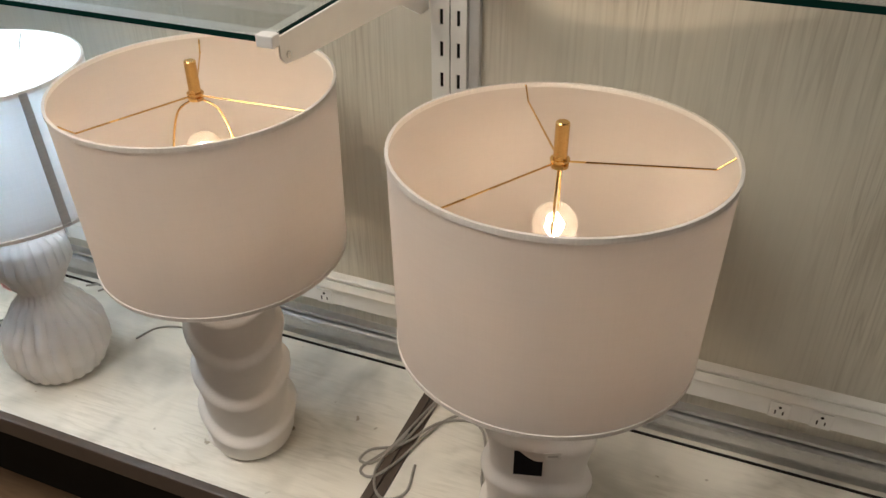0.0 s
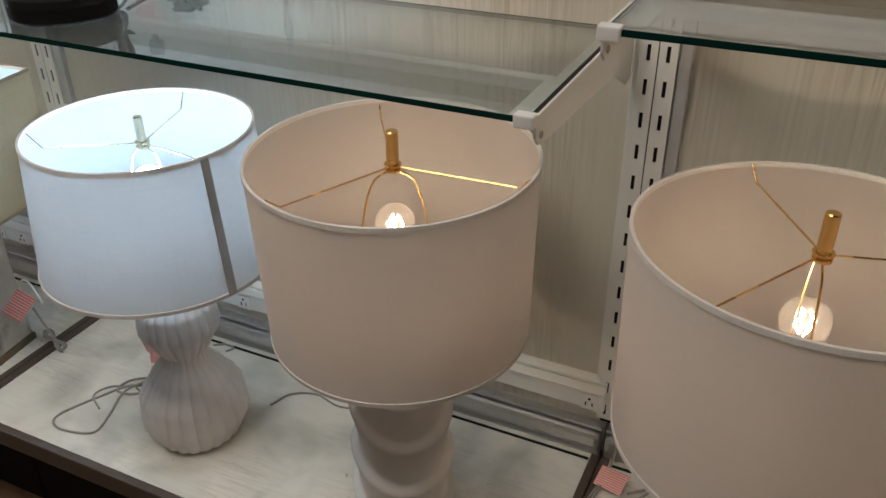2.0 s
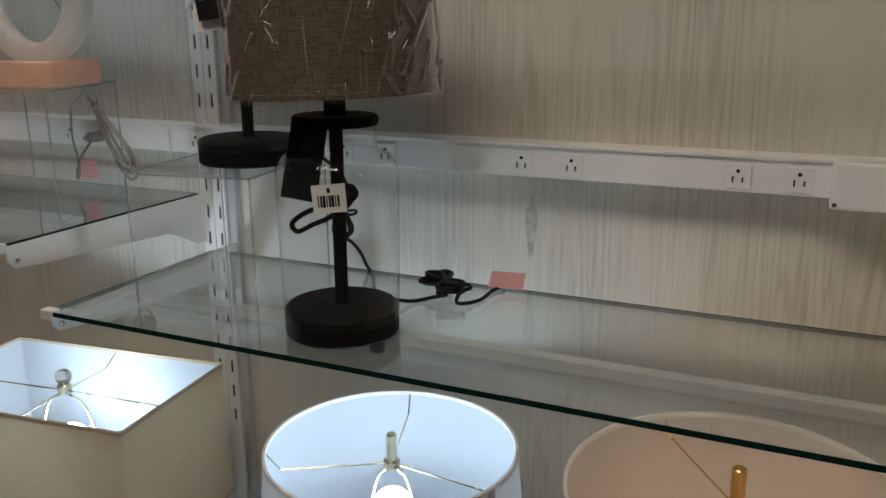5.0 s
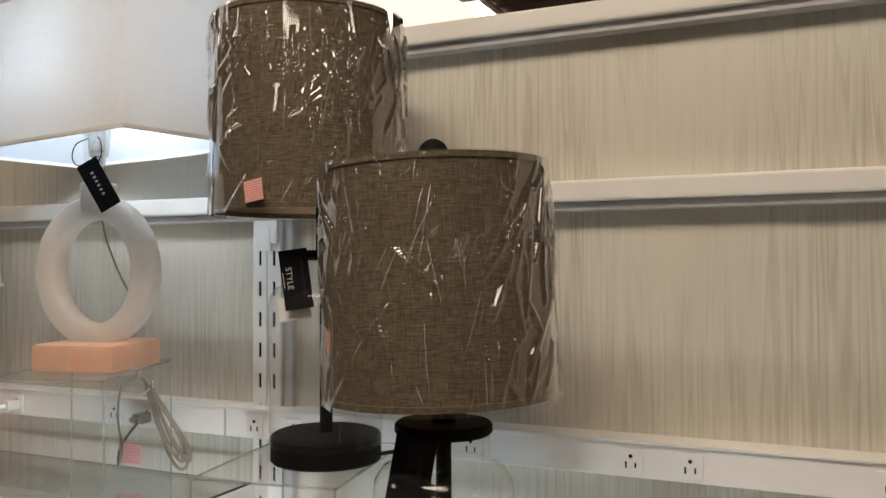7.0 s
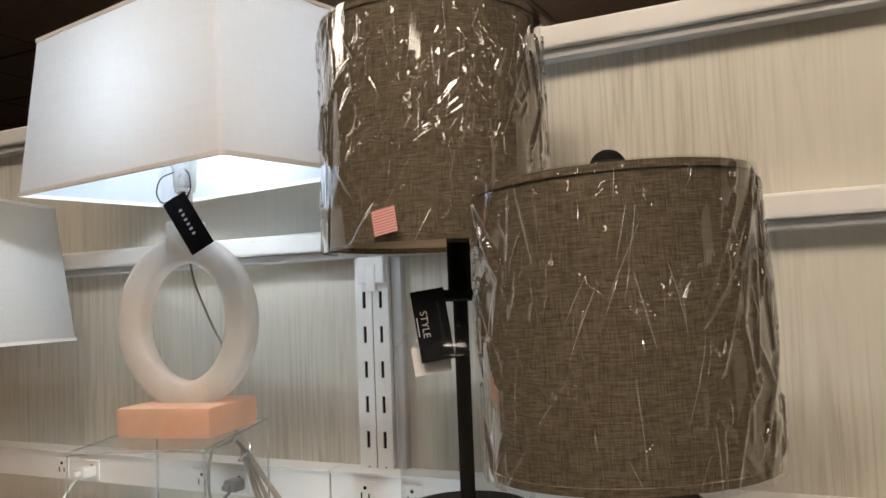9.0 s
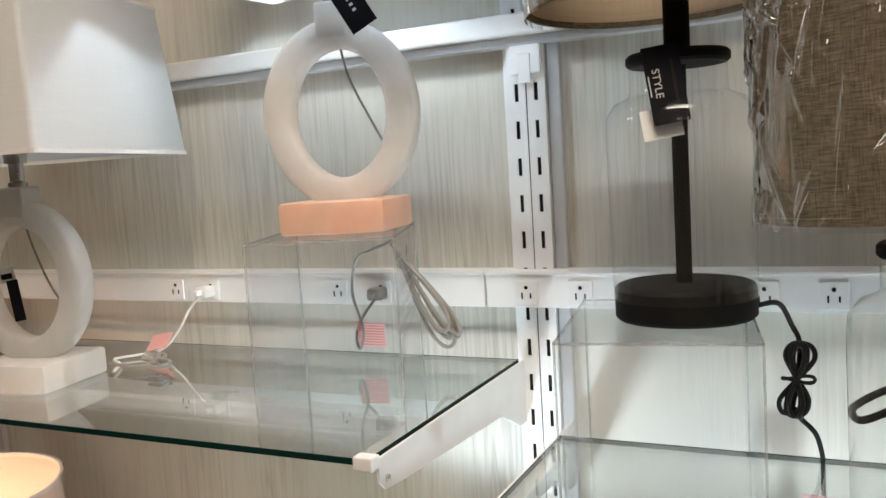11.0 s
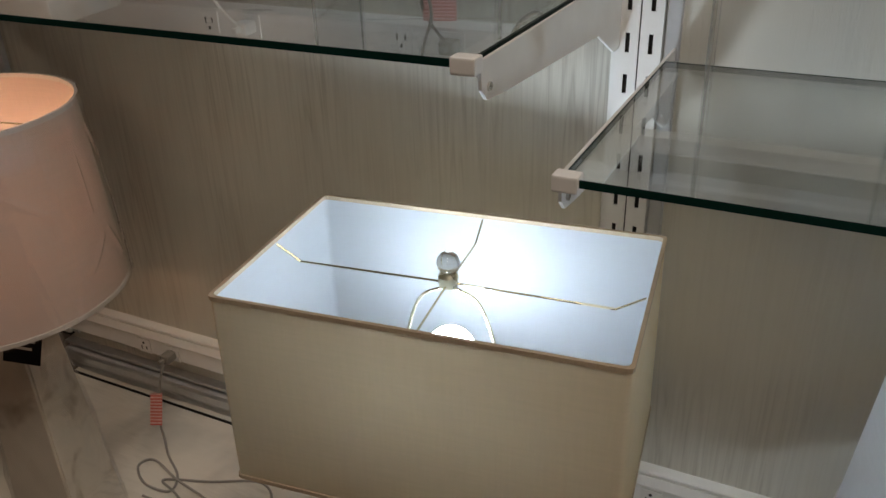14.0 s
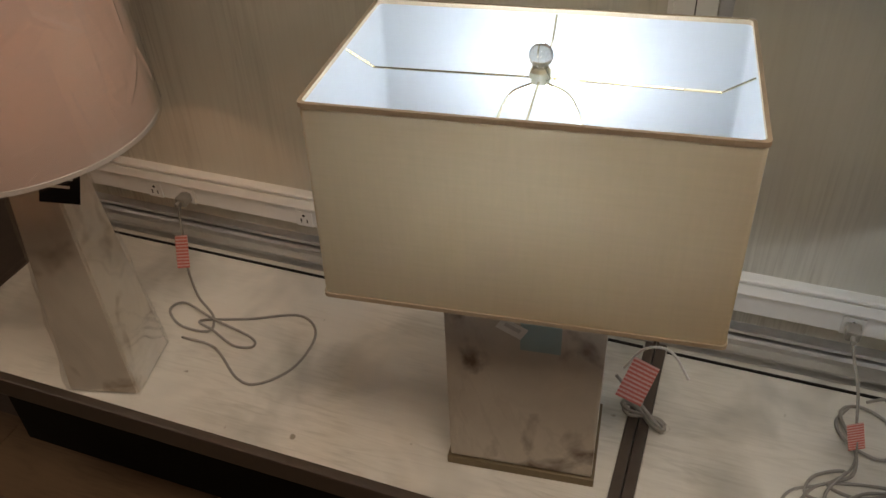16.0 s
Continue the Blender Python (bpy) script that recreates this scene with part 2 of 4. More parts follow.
def print_marks(name, paper, ink, rows, density=0.5, axis=2):
    """Paper with rows of illegible small print."""
    m, nt, b = mat(name, 0.6)
    tc = nt.nodes.new("ShaderNodeTexCoord")
    sp = nt.nodes.new("ShaderNodeSeparateXYZ")
    nt.links.new(tc.outputs["Generated"], sp.inputs[0])
    mu = nt.nodes.new("ShaderNodeMath")
    mu.operation = "MULTIPLY"
    mu.inputs[1].default_value = rows
    fr = nt.nodes.new("ShaderNodeMath")
    fr.operation = "FRACT"
    nt.links.new(sp.outputs[axis], mu.inputs[0])
    nt.links.new(mu.outputs[0], fr.inputs[0])
    gt = nt.nodes.new("ShaderNodeMath")
    gt.operation = "GREATER_THAN"
    gt.inputs[1].default_value = density
    nt.links.new(fr.outputs[0], gt.inputs[0])
    n = noise_node(nt, 26.0, 1, (1, 1, 1), coord="Generated")
    g2 = nt.nodes.new("ShaderNodeMath")
    g2.operation = "GREATER_THAN"
    g2.inputs[1].default_value = 0.38
    nt.links.new(n.outputs[0], g2.inputs[0])
    both = nt.nodes.new("ShaderNodeMath")
    both.operation = "MULTIPLY"
    nt.links.new(gt.outputs[0], both.inputs[0])
    nt.links.new(g2.outputs[0], both.inputs[1])
    nt.links.new(mixed(nt, both.outputs[0], paper, ink), b.inputs["Base Color"])
    return m


M_PANEL = wood("pale_ash_laminate", (0.635, 0.605, 0.525), (0.42, 0.385, 0.32), (8.0, 8.0, 0.3), 1.0, 0.55, 0.4)
M_DECK = wood("whitewashed_deck", (0.74, 0.71, 0.64), (0.58, 0.55, 0.48), (0.9, 7.0, 7.0), 0.8, 0.45, 0.2, grey_blotch=(0.60, 0.61, 0.60), speck=(0.30, 0.26, 0.2))
M_FLOOR = wood("brown_plank", (0.17, 0.105, 0.06), (0.075, 0.045, 0.027), (0.6, 6.0, 6.0), 1.2, 0.4, 0.2)
M_BROWN = plain("brown_metal", (0.075, 0.055, 0.042), 0.42, 0.0, 0.12, 40)
# near-black: paints the shade in slots, gaps and recesses, also some tag print
M_DARK = plain("shade_and_print_black", (0.02, 0.018, 0.016), 0.7)
M_WHITE = plain("white_powder_coat", (0.78, 0.77, 0.74), 0.38, 0.0, 0.03, 25, 0.05)
M_RAIL = plain("white_rail", (0.76, 0.74, 0.70), 0.45, 0.0, 0.03, 12, 0.04)
M_GREY = plain("grey_channel", (0.50, 0.50, 0.50), 0.4, 0.15, 0.06, 30, 0.04)
M_ALU = plain("brushed_aluminium", (0.55, 0.55, 0.55), 0.32, 0.8, 0.06, 60, 0.04)
M_OUTLET = plain("outlet_plastic", (0.8, 0.79, 0.77), 0.3, 0.0, 0.02, 30, 0.0)
M_CERAMIC = plain("matte_white_ceramic", (0.76, 0.73, 0.70), 0.62, 0.0, 0.04, 14, 0.1)
M_CERAMIC2 = plain("fluted_white_ceramic", (0.70, 0.67, 0.645), 0.6, 0.0, 0.05, 18, 0.12)
M_BRASS = plain("satin_brass", (0.72, 0.46, 0.17), 0.25, 1.0, 0.05, 60, 0.02)
M_PALEBRASS = plain("pale_brass", (0.72, 0.66, 0.48), 0.25, 1.0, 0.05, 60, 0.02)
M_STEEL = plain("nickel", (0.6, 0.58, 0.54), 0.25, 1.0, 0.05, 60, 0.02)
M_BLACK = plain("black_iron", (0.007, 0.0065, 0.006), 0.68, 0.0, 0.2, 40, 0.12)
M_CORD_W = plain("clear_grey_cord", (0.29, 0.27, 0.24), 0.3, 0.0, 0.1, 60, 0.0)
M_CORD_B = plain("black_cord", (0.014, 0.013, 0.012), 0.45, 0.0, 0.1, 60, 0.0)
M_SHADE_WARM = fabric("white_linen_shade", (0.82, 0.79, 0.77), 0.46, slub=0.012)
# inside of the white shade: dimness and bulb warmth put into the cloth colour
M_LINING_WARM = fabric("dimmed_warm_lining", (0.66, 0.60, 0.555), 0.5, slub=0.01)
M_SHADE_COOL = fabric("white_shade", (0.83, 0.805, 0.77), 0.48, slub=0.02)
M_SHADE_LINEN = fabric("beige_linen_shade", (0.70, 0.555, 0.36), 0.36, 420, 0.022, 0.07)
# white lining; the bulb's blue cast and a dimmer inside put into its colour
M_LINING = fabric("blue_cast_lining", (0.57, 0.62, 0.67), 0.43, slub=0.01)
M_SHADE_BURLAP = fabric("brown_burlap_shade", (0.150, 0.121, 0.082), 0.05, 2300, 0.6, 0.06)
M_SHADE_PINK = fabric("pleated_white_shade", (0.76, 0.645, 0.59), 0.32, slub=0.03)
M_TRIM = fabric("shade_trim", (0.78, 0.74, 0.70), 0.1)
M_TRIM_B = fabric("beige_trim", (0.50, 0.40, 0.29), 0.05)
M_SEAM = fabric("grey_seam", (0.42, 0.42, 0.42), 0.0)
M_GLASS = clear("shelf_glass", (0.945, 0.967, 0.96), 1.5, 0.0, 0.02, 0.0, 1.9)
M_EDGE = plain("green_glass_edge", (0.004, 0.024, 0.020), 0.15, 0.0, 0.1, 20, 0.0)
M_LAMPGLASS = clear("clear_lamp_glass", (0.992, 0.994, 0.992), 1.5, 0.0, 0.006)
M_ACRYLIC = clear("clear_acrylic", (0.995, 0.997, 0.997), 1.45, 0.02, 0.012, 0.0, 0.45)
M_ACRYLIC_EDGE = clear("acrylic_edge", (0.84, 0.87, 0.87), 1.5, 0.05, 0.16)
M_WRAP = clear("plastic_wrap", (0.97, 0.97, 0.97), 1.5, 0.075, 0.010, 0.0012, 3.8)
M_FILM = clear("thin_plastic_film", (0.985, 0.985, 0.985), 1.5, 0.08, 0.008, 0.0008, 3.0)
M_GLINT = clear("crease_glint", (0.95, 0.95, 0.95), 1.5, 0.22, 0.26, 0.0, 8.0)
M_BULBGLASS = clear("bulb_glass", (1.0, 0.97, 0.92), 1.45, 0.0, 0.018)
M_ALABASTER = stone("veined_alabaster", (0.60, 0.535, 0.455), (0.14, 0.09, 0.06), 2.0)
M_ALABASTER2 = stone("grey_alabaster", (0.80, 0.725, 0.62), (0.36, 0.26, 0.17), 1.9)
M_FROST = stone("frosted_alabaster", (0.93, 0.90, 0.86), (0.89, 0.83, 0.76), 2.0, 0.6, 0.45)
M_ORANGE = stone("orange_alabaster", (0.92, 0.62, 0.46), (0.88, 0.54, 0.38), 2.0, 0.35, 0.45)
M_BRONZE = plain("bronze_plinth", (0.20, 0.155, 0.095), 0.4, 0.6, 0.1, 30)
M_CRYSTAL, _nt, _b = mat("crystal_ball", 0.02, 0.0, (0.86, 0.84, 0.78))
_b.inputs["Transmission Weight"].default_value = 1.0
_b.inputs["IOR"].default_value = 1.52
M_PINK = print_marks("pink_warning_label", (0.85, 0.46, 0.42), (0.62, 0.24, 0.22), 9, 0.5, 2)
M_RED = print_marks("red_warning_label", (0.62, 0.15, 0.12), (0.74, 0.44, 0.40), 10, 0.5, 2)
M_TAG = plain("black_hang_tag", (0.010, 0.010, 0.012), 0.75)
M_PAPER = plain("white_paper", (0.8, 0.78, 0.74), 0.6)
M_INK = plain("pale_print", (0.55, 0.53, 0.5), 0.6)
M_BLUE = plain("teal_sticker", (0.29, 0.40, 0.40), 0.5)
M_CEIL = plain("brown_ceiling_tile", (0.16, 0.115, 0.085), 0.85, 0.0, 0.12, 18, 0.3)
M_WALLFAR = plain("beige_wall_paint", (0.30, 0.23, 0.17), 0.8, 0.0, 0.08, 3, 0.1)
M_COOL = glow("cool_bulb", (0.66, 0.83, 1.0), COOL_BULB)
M_COOL_SOFT = glow("softer_cool_bulb", (0.67, 0.84, 1.0), COOL_BULB * 0.66)
M_COOL_DIM = glow("soft_cool_bulb", (0.68, 0.84, 1.0), COOL_BULB * 0.62)
M_FILAMENT_AMBER = glow("amber_filament", (1.0, 0.62, 0.40), WARM_BULB * 24)
M_FILAMENT = glow("filament", (1.0, 0.77, 0.55), WARM_BULB * 14)
M_DIFFUSER = glow("troffer_diffuser", WARM, 4.8)
M_PENDANT = glow("pendant_shade", (1.0, 0.93, 0.84), 1.0)

# ---- room ----
DECK_Z, DECK_F, PANEL_Y = 0.365, 0.762, 1.19
X_LEFT, X_B, X_A, X_RIGHT = -2.955, -1.715, -0.500, 0.715
BAYS = [(X_LEFT, X_B), (X_B, X_A), (X_A, X_RIGHT)]

structure("ceiling", cube((-7, -5, CEILING), (5, 6.5, CEILING + 0.1)), M_CEIL, "dark brown suspended ceiling")
bm = bmesh.new()
for k in range(-11, 9):
    box(bm, (k * 0.61 - 0.012, -5, CEILING - 0.006), (k * 0.61 + 0.012, 6.5, CEILING - 0.002))
for k in range(-8, 11):
    box(bm, (-7, k * 0.61 - 0.012, CEILING - 0.010), (5, k * 0.61 + 0.012, CEILING - 0.006))
structure("trim", bm, M_BROWN, "brown grid of the suspended ceiling")
for nm, a, b in (("wall_south", (-7, -5.1, 0), (5, -5, CEILING)), ("wall_north", (-7, 6.5, 0), (5, 6.6, CEILING)),
                 ("wall_west", (-7.1, -5, 0), (-7, 6.5, CEILING)), ("wall_east", (5, -5, 0), (5.1, 6.5, CEILING))):
    structure(nm, cube(a, b), M_WALLFAR, "plain beige painted shop wall")

for x, y, w, d, share in TROFFERS:
    th = thing("ceiling_light", "rectangular recessed ceiling light, lit warm white", "ceiling light", pose(x, y, CEILING - 0.012), "ceiling lights")
    fr = bmesh.new()
    for a, b in (((-w / 2 - 0.03, -d / 2 - 0.03, -0.02), (w / 2 + 0.03, -d / 2, 0)), ((-w / 2 - 0.03, d / 2, -0.02), (w / 2 + 0.03, d / 2 + 0.03, 0)),
                 ((-w / 2 - 0.03, -d / 2, -0.02), (-w / 2, d / 2, 0)), ((w / 2, -d / 2, -0.02), (w / 2 + 0.03, d / 2, 0))):
        box(fr, a, b)
    part("frame", fr, M_WHITE, th)
    part("diffuser", cube((-w / 2, -d / 2, -0.008), (w / 2, d / 2, -0.002)), M_DIFFUSER, th, "glowing white diffuser")
    la = bpy.data.lights.new("ceiling_light_lamp", "AREA")
    la.shape, la.size, la.size_y, la.energy, la.color = "RECTANGLE", w, d, TROFFER_POWER * share, WARM
    lo = new("ceiling_light_lamp", la)
    lo.matrix_basis = pose(x, y, CEILING - 0.035)

pend = thing("pendant_lamp", "large white drum pendant lamp hanging behind the display wall", "pendant lamp", pose(-2.62, 3.1, 2.22))
part("shade", lathe([(0.40, 0), (0.42, 0.0), (0.44, 0.46), (0.42, 0.46), (0.40, 0.0)], 64), M_PENDANT, pend, "softly glowing white drum shade", True)
part("cord", tube([(0, 0, 0.3), (0, 0, CEILING - 2.22)], 0.006, curved=False), M_BLACK, pend)

# ---- back wall of the display, bay by bay ----
for i, (x0, x1) in enumerate(BAYS):
    structure("wall_panel_%d" % (i + 1), cube((x0 + 0.002, PANEL_Y, 0.0), (x1 - 0.002, PANEL_Y + 0.05, 1.968)), M_PANEL, "pale ash-grain laminate back panel")


def rail(name, z0, z1, y, label):
    """A white rail with a grey channel under it."""
    bm = box(bmesh.new(), (X_LEFT, y, z0 + 0.0125), (X_RIGHT, PANEL_Y + 0.06, z1), 0.004)
    r = structure(name, bm, M_RAIL, label)
    c = part("channel", cube((X_LEFT, y + 0.010, z0), (X_RIGHT, PANEL_Y + 0.001, z0 + 0.012), 0.002), M_GREY, r)
    return r


rail("trim", 1.957, 1.999, 1.155, "white top rail with a grey channel beneath")
rail("trim", 1.711, 1.753, 1.155, "white cross rail with a grey channel beneath")


def profile_bar(bm, x0, x1, section):
    """A bar along x with a given section of (y, z) corners."""
    rings = [[bm.verts.new((x, y, z)) for y, z in section] for x in (x0, x1)]
    n = len(section)
    for k in range(n):
        bm.faces.new((rings[0][k], rings[0][(k + 1) % n], rings[1][(k + 1) % n], rings[1][k]))
    bm.faces.new(rings[0][::-1])
    bm.faces.new(rings[1])
    bmesh.ops.recalc_face_normals(bm, faces=bm.faces)


def outlet_strip(x0, x1, z0, z1, lip, outlets, label, y=1.145):
    th = thing("outlet_strip", label, "outlet strip", pose(0, 0, 0), "power strips on the back wall")
    part("cover", cube((x0, y, z0), (x1, PANEL_Y + 0.002, z1), 0.002), M_OUTLET, th)
    lb = bmesh.new()
    if lip > 0.01:
        profile_bar(lb, x0, x1, [(PANEL_Y, z1 + 0.0005), (y - 0.004, z1 + 0.0005), (y - 0.004, z1 + 0.004), (y + 0.003, z1 + 0.017), (PANEL_Y, z1 + 0.018)])
        profile_bar(lb, x0, x1, [(PANEL_Y, z1 + 0.0185), (y + 0.0055, z1 + 0.0185), (y + 0.0035, z1 + 0.020), (y + 0.0035, z1 + 0.024), (y + 0.0065, z1 + 0.026), (PANEL_Y, z1 + 0.0275)])
    else:
        box(lb, (x0, y - 0.004, z1), (x1, PANEL_Y + 0.002, z1 + lip), 0.001)
    part("lip", lb, M_RAIL, th)
    for x in outlets:
        z = (z0 + z1) / 2 - (0.002 if lip < 0.01 else 0.0025)
        o = part("outlet", cube((x - 0.0165, y - 0.0022, z - 0.0165), (x + 0.0165, y + 0.001, z + 0.0165), 0.0012), M_OUTLET, th)
        for dx, dz, w, h in ((-0.0062, -0.004, 0.0022, 0.0088), (0.0062, -0.004, 0.0022, 0.0072)):
            part("slot", cube((x + dx - w / 2, y - 0.0028, z + dz - h / 2), (x + dx + w / 2, y - 0.0005, z + dz + h / 2)), M_DARK, o)
        hole = lathe([(0, -0.0012), (0.0026, -0.0012), (0.0026, 0.0012), (0, 0.0012)], 12)
        bmesh.ops.transform(hole, matrix=pose(x, y - 0.0018, z + 0.0075, 90), verts=hole.verts)
        part("pin_hole", hole, M_DARK, o)
    return th


def pairs(first, n, pitch=0.3048):
    return [first + k * pitch + d for k in range(n) for d in (0.0, 0.0762)]


outlet_strip(-1.80, -0.60, 1.354, 1.400, 0.004, pairs(-1.74, 4), "white mid-height power strip with paired sockets")
outlet_strip(X_LEFT + 0.02, -1.803, 1.354, 1.400, 0.004, pairs(-2.37, 2, 0.3248), "white mid-height power strip with paired sockets")
outlet_strip(-0.597, X_RIGHT, 1.354, 1.400, 0.004, [], "white mid-height power strip cover")
outlet_strip(X_LEFT + 0.02, X_B - 0.004, 0.477, 0.514, 0.027, [-2.70, -2.624, -2.37, -2.295, -2.04, -1.965], "white low power strip with sockets above the deck", 1.168)
outlet_strip(X_B + 0.004, X_A - 0.004, 0.477, 0.514, 0.027, [-1.66, -1.436, -1.30, -1.12, -0.95, -0.760, -0.532], "white low power strip with sockets above the deck", 1.168)
outlet_strip(X_A + 0.004, X_RIGHT, 0.477, 0.514, 0.027, [0.110, 0.176, 0.47], "white low power strip with sockets above the deck", 1.168)

for x0, x1 in BAYS:
    bm = box(bmesh.new(), (x0 + 0.004, 1.160, 0.388), (x1 - 0.004, PANEL_Y + 0.001, 0.424), 0.010)
    box(bm, (x0 + 0.004, 1.170, 0.368), (x1 - 0.004, PANEL_Y + 0.001, 0.386), 0.003)
    box(bm, (x0 + 0.004, 1.170, 0.430), (x1 - 0.004, PANEL_Y + 0.001, 0.437), 0.001)
    base = structure("baseboard", bm, M_ALU, "rounded brushed metal rail behind the deck")
    # solid near-black strip painted in for the shaded gap between rail and deck
    part("gap", cube((x0 + 0.02, 1.1545, DECK_Z + 0.0005), (x1 - 0.02, 1.1595, DECK_Z + 0.003)), M_DARK, base, "near-black strip painting the shaded gap along the deck")


# ---- slotted uprights ----
def plate(bm, x, w, y, z_list, z0, z1, sw=0.0055, sh=0.024):
    """A steel face with real slots."""
    t = 0.002
    box(bm, (x - w / 2, y, z0), (x - sw / 2, y + t, z1))
    box(bm, (x + sw / 2, y, z0), (x + w / 2, y + t, z1))
    edges = [z0] + [e for z in z_list for e in (z - sh / 2, z + sh / 2)] + [z1]
    for a, b in zip(edges[::2], edges[1::2]):
        if b - a > 0.001:
            box(bm, (x - sw / 2, y, a), (x + sw / 2, y + t, b))


def upright(x, z_ref):
    th = thing("slotted_upright", "white steel slotted upright with two columns of slots", "shelf upright", pose(x, 0, 0), "slotted uprights")
    pitch, y = 0.0508, 1.172
    zs = [z_ref + k * pitch for k in range(-12, 22)]
    zs = [z for z in zs if 0.47 < z < 1.92]
    for dx in (-0.014, 0.014):
        bm = bmesh.new()
        plate(bm, dx, 0.0262, y, zs, 0.46, 1.94)
        part("plate", bm, M_WHITE, th)
    # near-black filler added behind the slots, painting the shade inside the upright
    part("slot_shade_backing", cube((-0.021, y + 0.004, 0.45), (0.021, PANEL_Y + 0.004, 1.94)), M_DARK, th)
    for xa in (-0.0271, 0.0216):
        part("side_wall", cube((xa, y + 0.0021, 0.46), (xa + 0.0055, PANEL_Y + 0.004, 1.94)), M_WHITE, th)
    part("channel", cube((0.0285, y + 0.006, 0.46), (0.046, PANEL_Y + 0.003, 1.94), 0.002), M_GREY, th, "grey side channel")
    part("channel", cube((-0.036, y + 0.010, 0.46), (-0.0285, PANEL_Y + 0.003, 1.94), 0.001), M_WHITE, th)
    bm = box(bmesh.new(), (-0.020, y - 0.006, 1.672), (0.024, y - 0.0005, 1.745), 0.002)
    box(bm, (-0.008, y - 0.007, 1.660), (0.010, y - 0.0005, 1.70), 0.002)
    part("joint_plate", bm, M_WHITE, th)
    return th


upright(-1.736, 1.445)
upright(-0.490, 1.040)
upright(X_RIGHT, 1.040)
upright(X_LEFT, 1.040)


# ---- decks ----
for i, (x0, x1) in enumerate(BAYS):
    d = thing("display_deck", "low whitewashed wood display deck in a dark brown frame", "display deck", pose(0, 0, 0), "display decks")
    part("top_board", cube((x0 + 0.018, DECK_F, DECK_Z - 0.03), (x1 - 0.018, PANEL_Y, DECK_Z), 0.001), M_DECK, d, "whitewashed wood board with scuffs and soft grey blotches")
    part("side_frame", cube((x0 + 0.001, DECK_F - 0.016, DECK_Z - 0.04), (x0 + 0.0175, PANEL_Y, DECK_Z + 0.003), 0.0015), M_BROWN, d)
    part("side_frame", cube((x1 - 0.0175, DECK_F - 0.016, DECK_Z - 0.04), (x1 - 0.001, PANEL_Y, DECK_Z + 0.003), 0.0015), M_BROWN, d)
    part("front_frame", cube((x0 + 0.018, DECK_F - 0.018, DECK_Z - 0.040), (x1 - 0.018, DECK_F - 0.0005, DECK_Z + 0.002), 0.003), M_BROWN, d)
    # kick panel coloured near-black to paint the shade of the recess under the deck
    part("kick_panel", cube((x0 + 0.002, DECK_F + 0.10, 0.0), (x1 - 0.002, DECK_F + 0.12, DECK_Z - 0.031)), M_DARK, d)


# ---- glass shelves and brackets ----
def glass_shelf(x0, x1, y0, y1, z, label):
    th = thing("glass_shelf", label, "glass shelf", pose(0, 0, 0), "glass shelves")
    bm = cube((x0, y0 + 0.0015, z - 0.006), (x1, y1 - 0.0015, z))
    part("pane", bm, M_GLASS, th)
    part("front_edge", cube((x0, y0, z - 0.0062), (x1, y0 + 0.0014, z + 0.0003)), M_EDGE, th, "dark green polished glass edge")
    part("back_edge", cube((x0, y1 - 0.0014, z - 0.0062), (x1, y1, z + 0.0003)), M_EDGE, th)
    for xe in (x0, x1 - 0.0012):
        part("side_edge", cube((xe, y0 + 0.0016, z - 0.0061), (xe + 0.0012, y1 - 0.0016, z + 0.0002)), M_EDGE, th)
    return th


def shelf_crossbar(x0, x1, y, z, w):
    """A flat steel bar under the glass, from bracket to bracket."""
    th = thing("shelf_crossbar", "white steel crossbar under a glass shelf", "crossbar", pose(0, 0, 0), "crossbars under the shelves")
    part("bar", cube((x0, y - w / 2, z - 0.022), (x1, y + w / 2, z - 0.0068), 0.0015), M_WHITE, th)
    return th


def bracket(x, y0, z, side):
    """A white steel shelf arm; side: towards which x its shelf lies."""
    th = thing("shelf_bracket", "white steel shelf bracket with a plastic end clip", "shelf bracket", pose(x, 0, z - 0.0065), "shelf brackets")
    bm = bmesh.new()
    y1 = 1.178
    line = [(y0 + 0.004, 0.004), (y1, 0.004), (y1, -0.085), (y1 - 0.03, -0.085), (y1 - 0.10, -0.050), (y0 + 0.05, -0.034), (y0 + 0.016, -0.030), (y0 + 0.006, -0.020)]
    a = [bm.verts.new((-0.0015, y, zz)) for y, zz in line]
    b = [bm.verts.new((0.0015, y, zz)) for y, zz in line]
    bm.faces.new(a), bm.faces.new(b)
    for k in range(len(line)):
        n = (k + 1) % len(line)
        bm.faces.new((a[k], a[n], b[n], b[k]))
    part("arm", bm, M_WHITE, th)
    for name, w, ya, yb in (("rest", 0.032, y0 + 0.012, 0.884), ("rest", 0.024, 0.9055, y1 - 0.085)):
        part(name, cube((0.0016 if side > 0 else -w, ya, -0.0035), (w if side > 0 else -0.0016, yb, -0.0002), 0.0005), M_WHITE, th)
    part("end_clip", cube((-0.003 if side > 0 else -0.019, y0 - 0.010, -0.005), (0.019 if side > 0 else 0.003, y0 + 0.006, 0.0095), 0.002), M_OUTLET, th, "white plastic end clip")
    part("screw", lathe([(0, 0), (0.004, 0), (0.004, 0.002), (0, 0.003)], 12), M_STEEL, th).matrix_basis = pose(0.0016, y0 + 0.02, -0.020, 0, 90, 0)
    return th


GA, GC, GR = 1.190, 1.276, 1.290
glass_shelf(-1.690, -0.533, 0.750, 1.108, GA, "clear glass shelf with a dark green edge")
glass_shelf(-2.925, -1.765, 0.745, 1.165, GC, "clear glass shelf holding ring lamps")
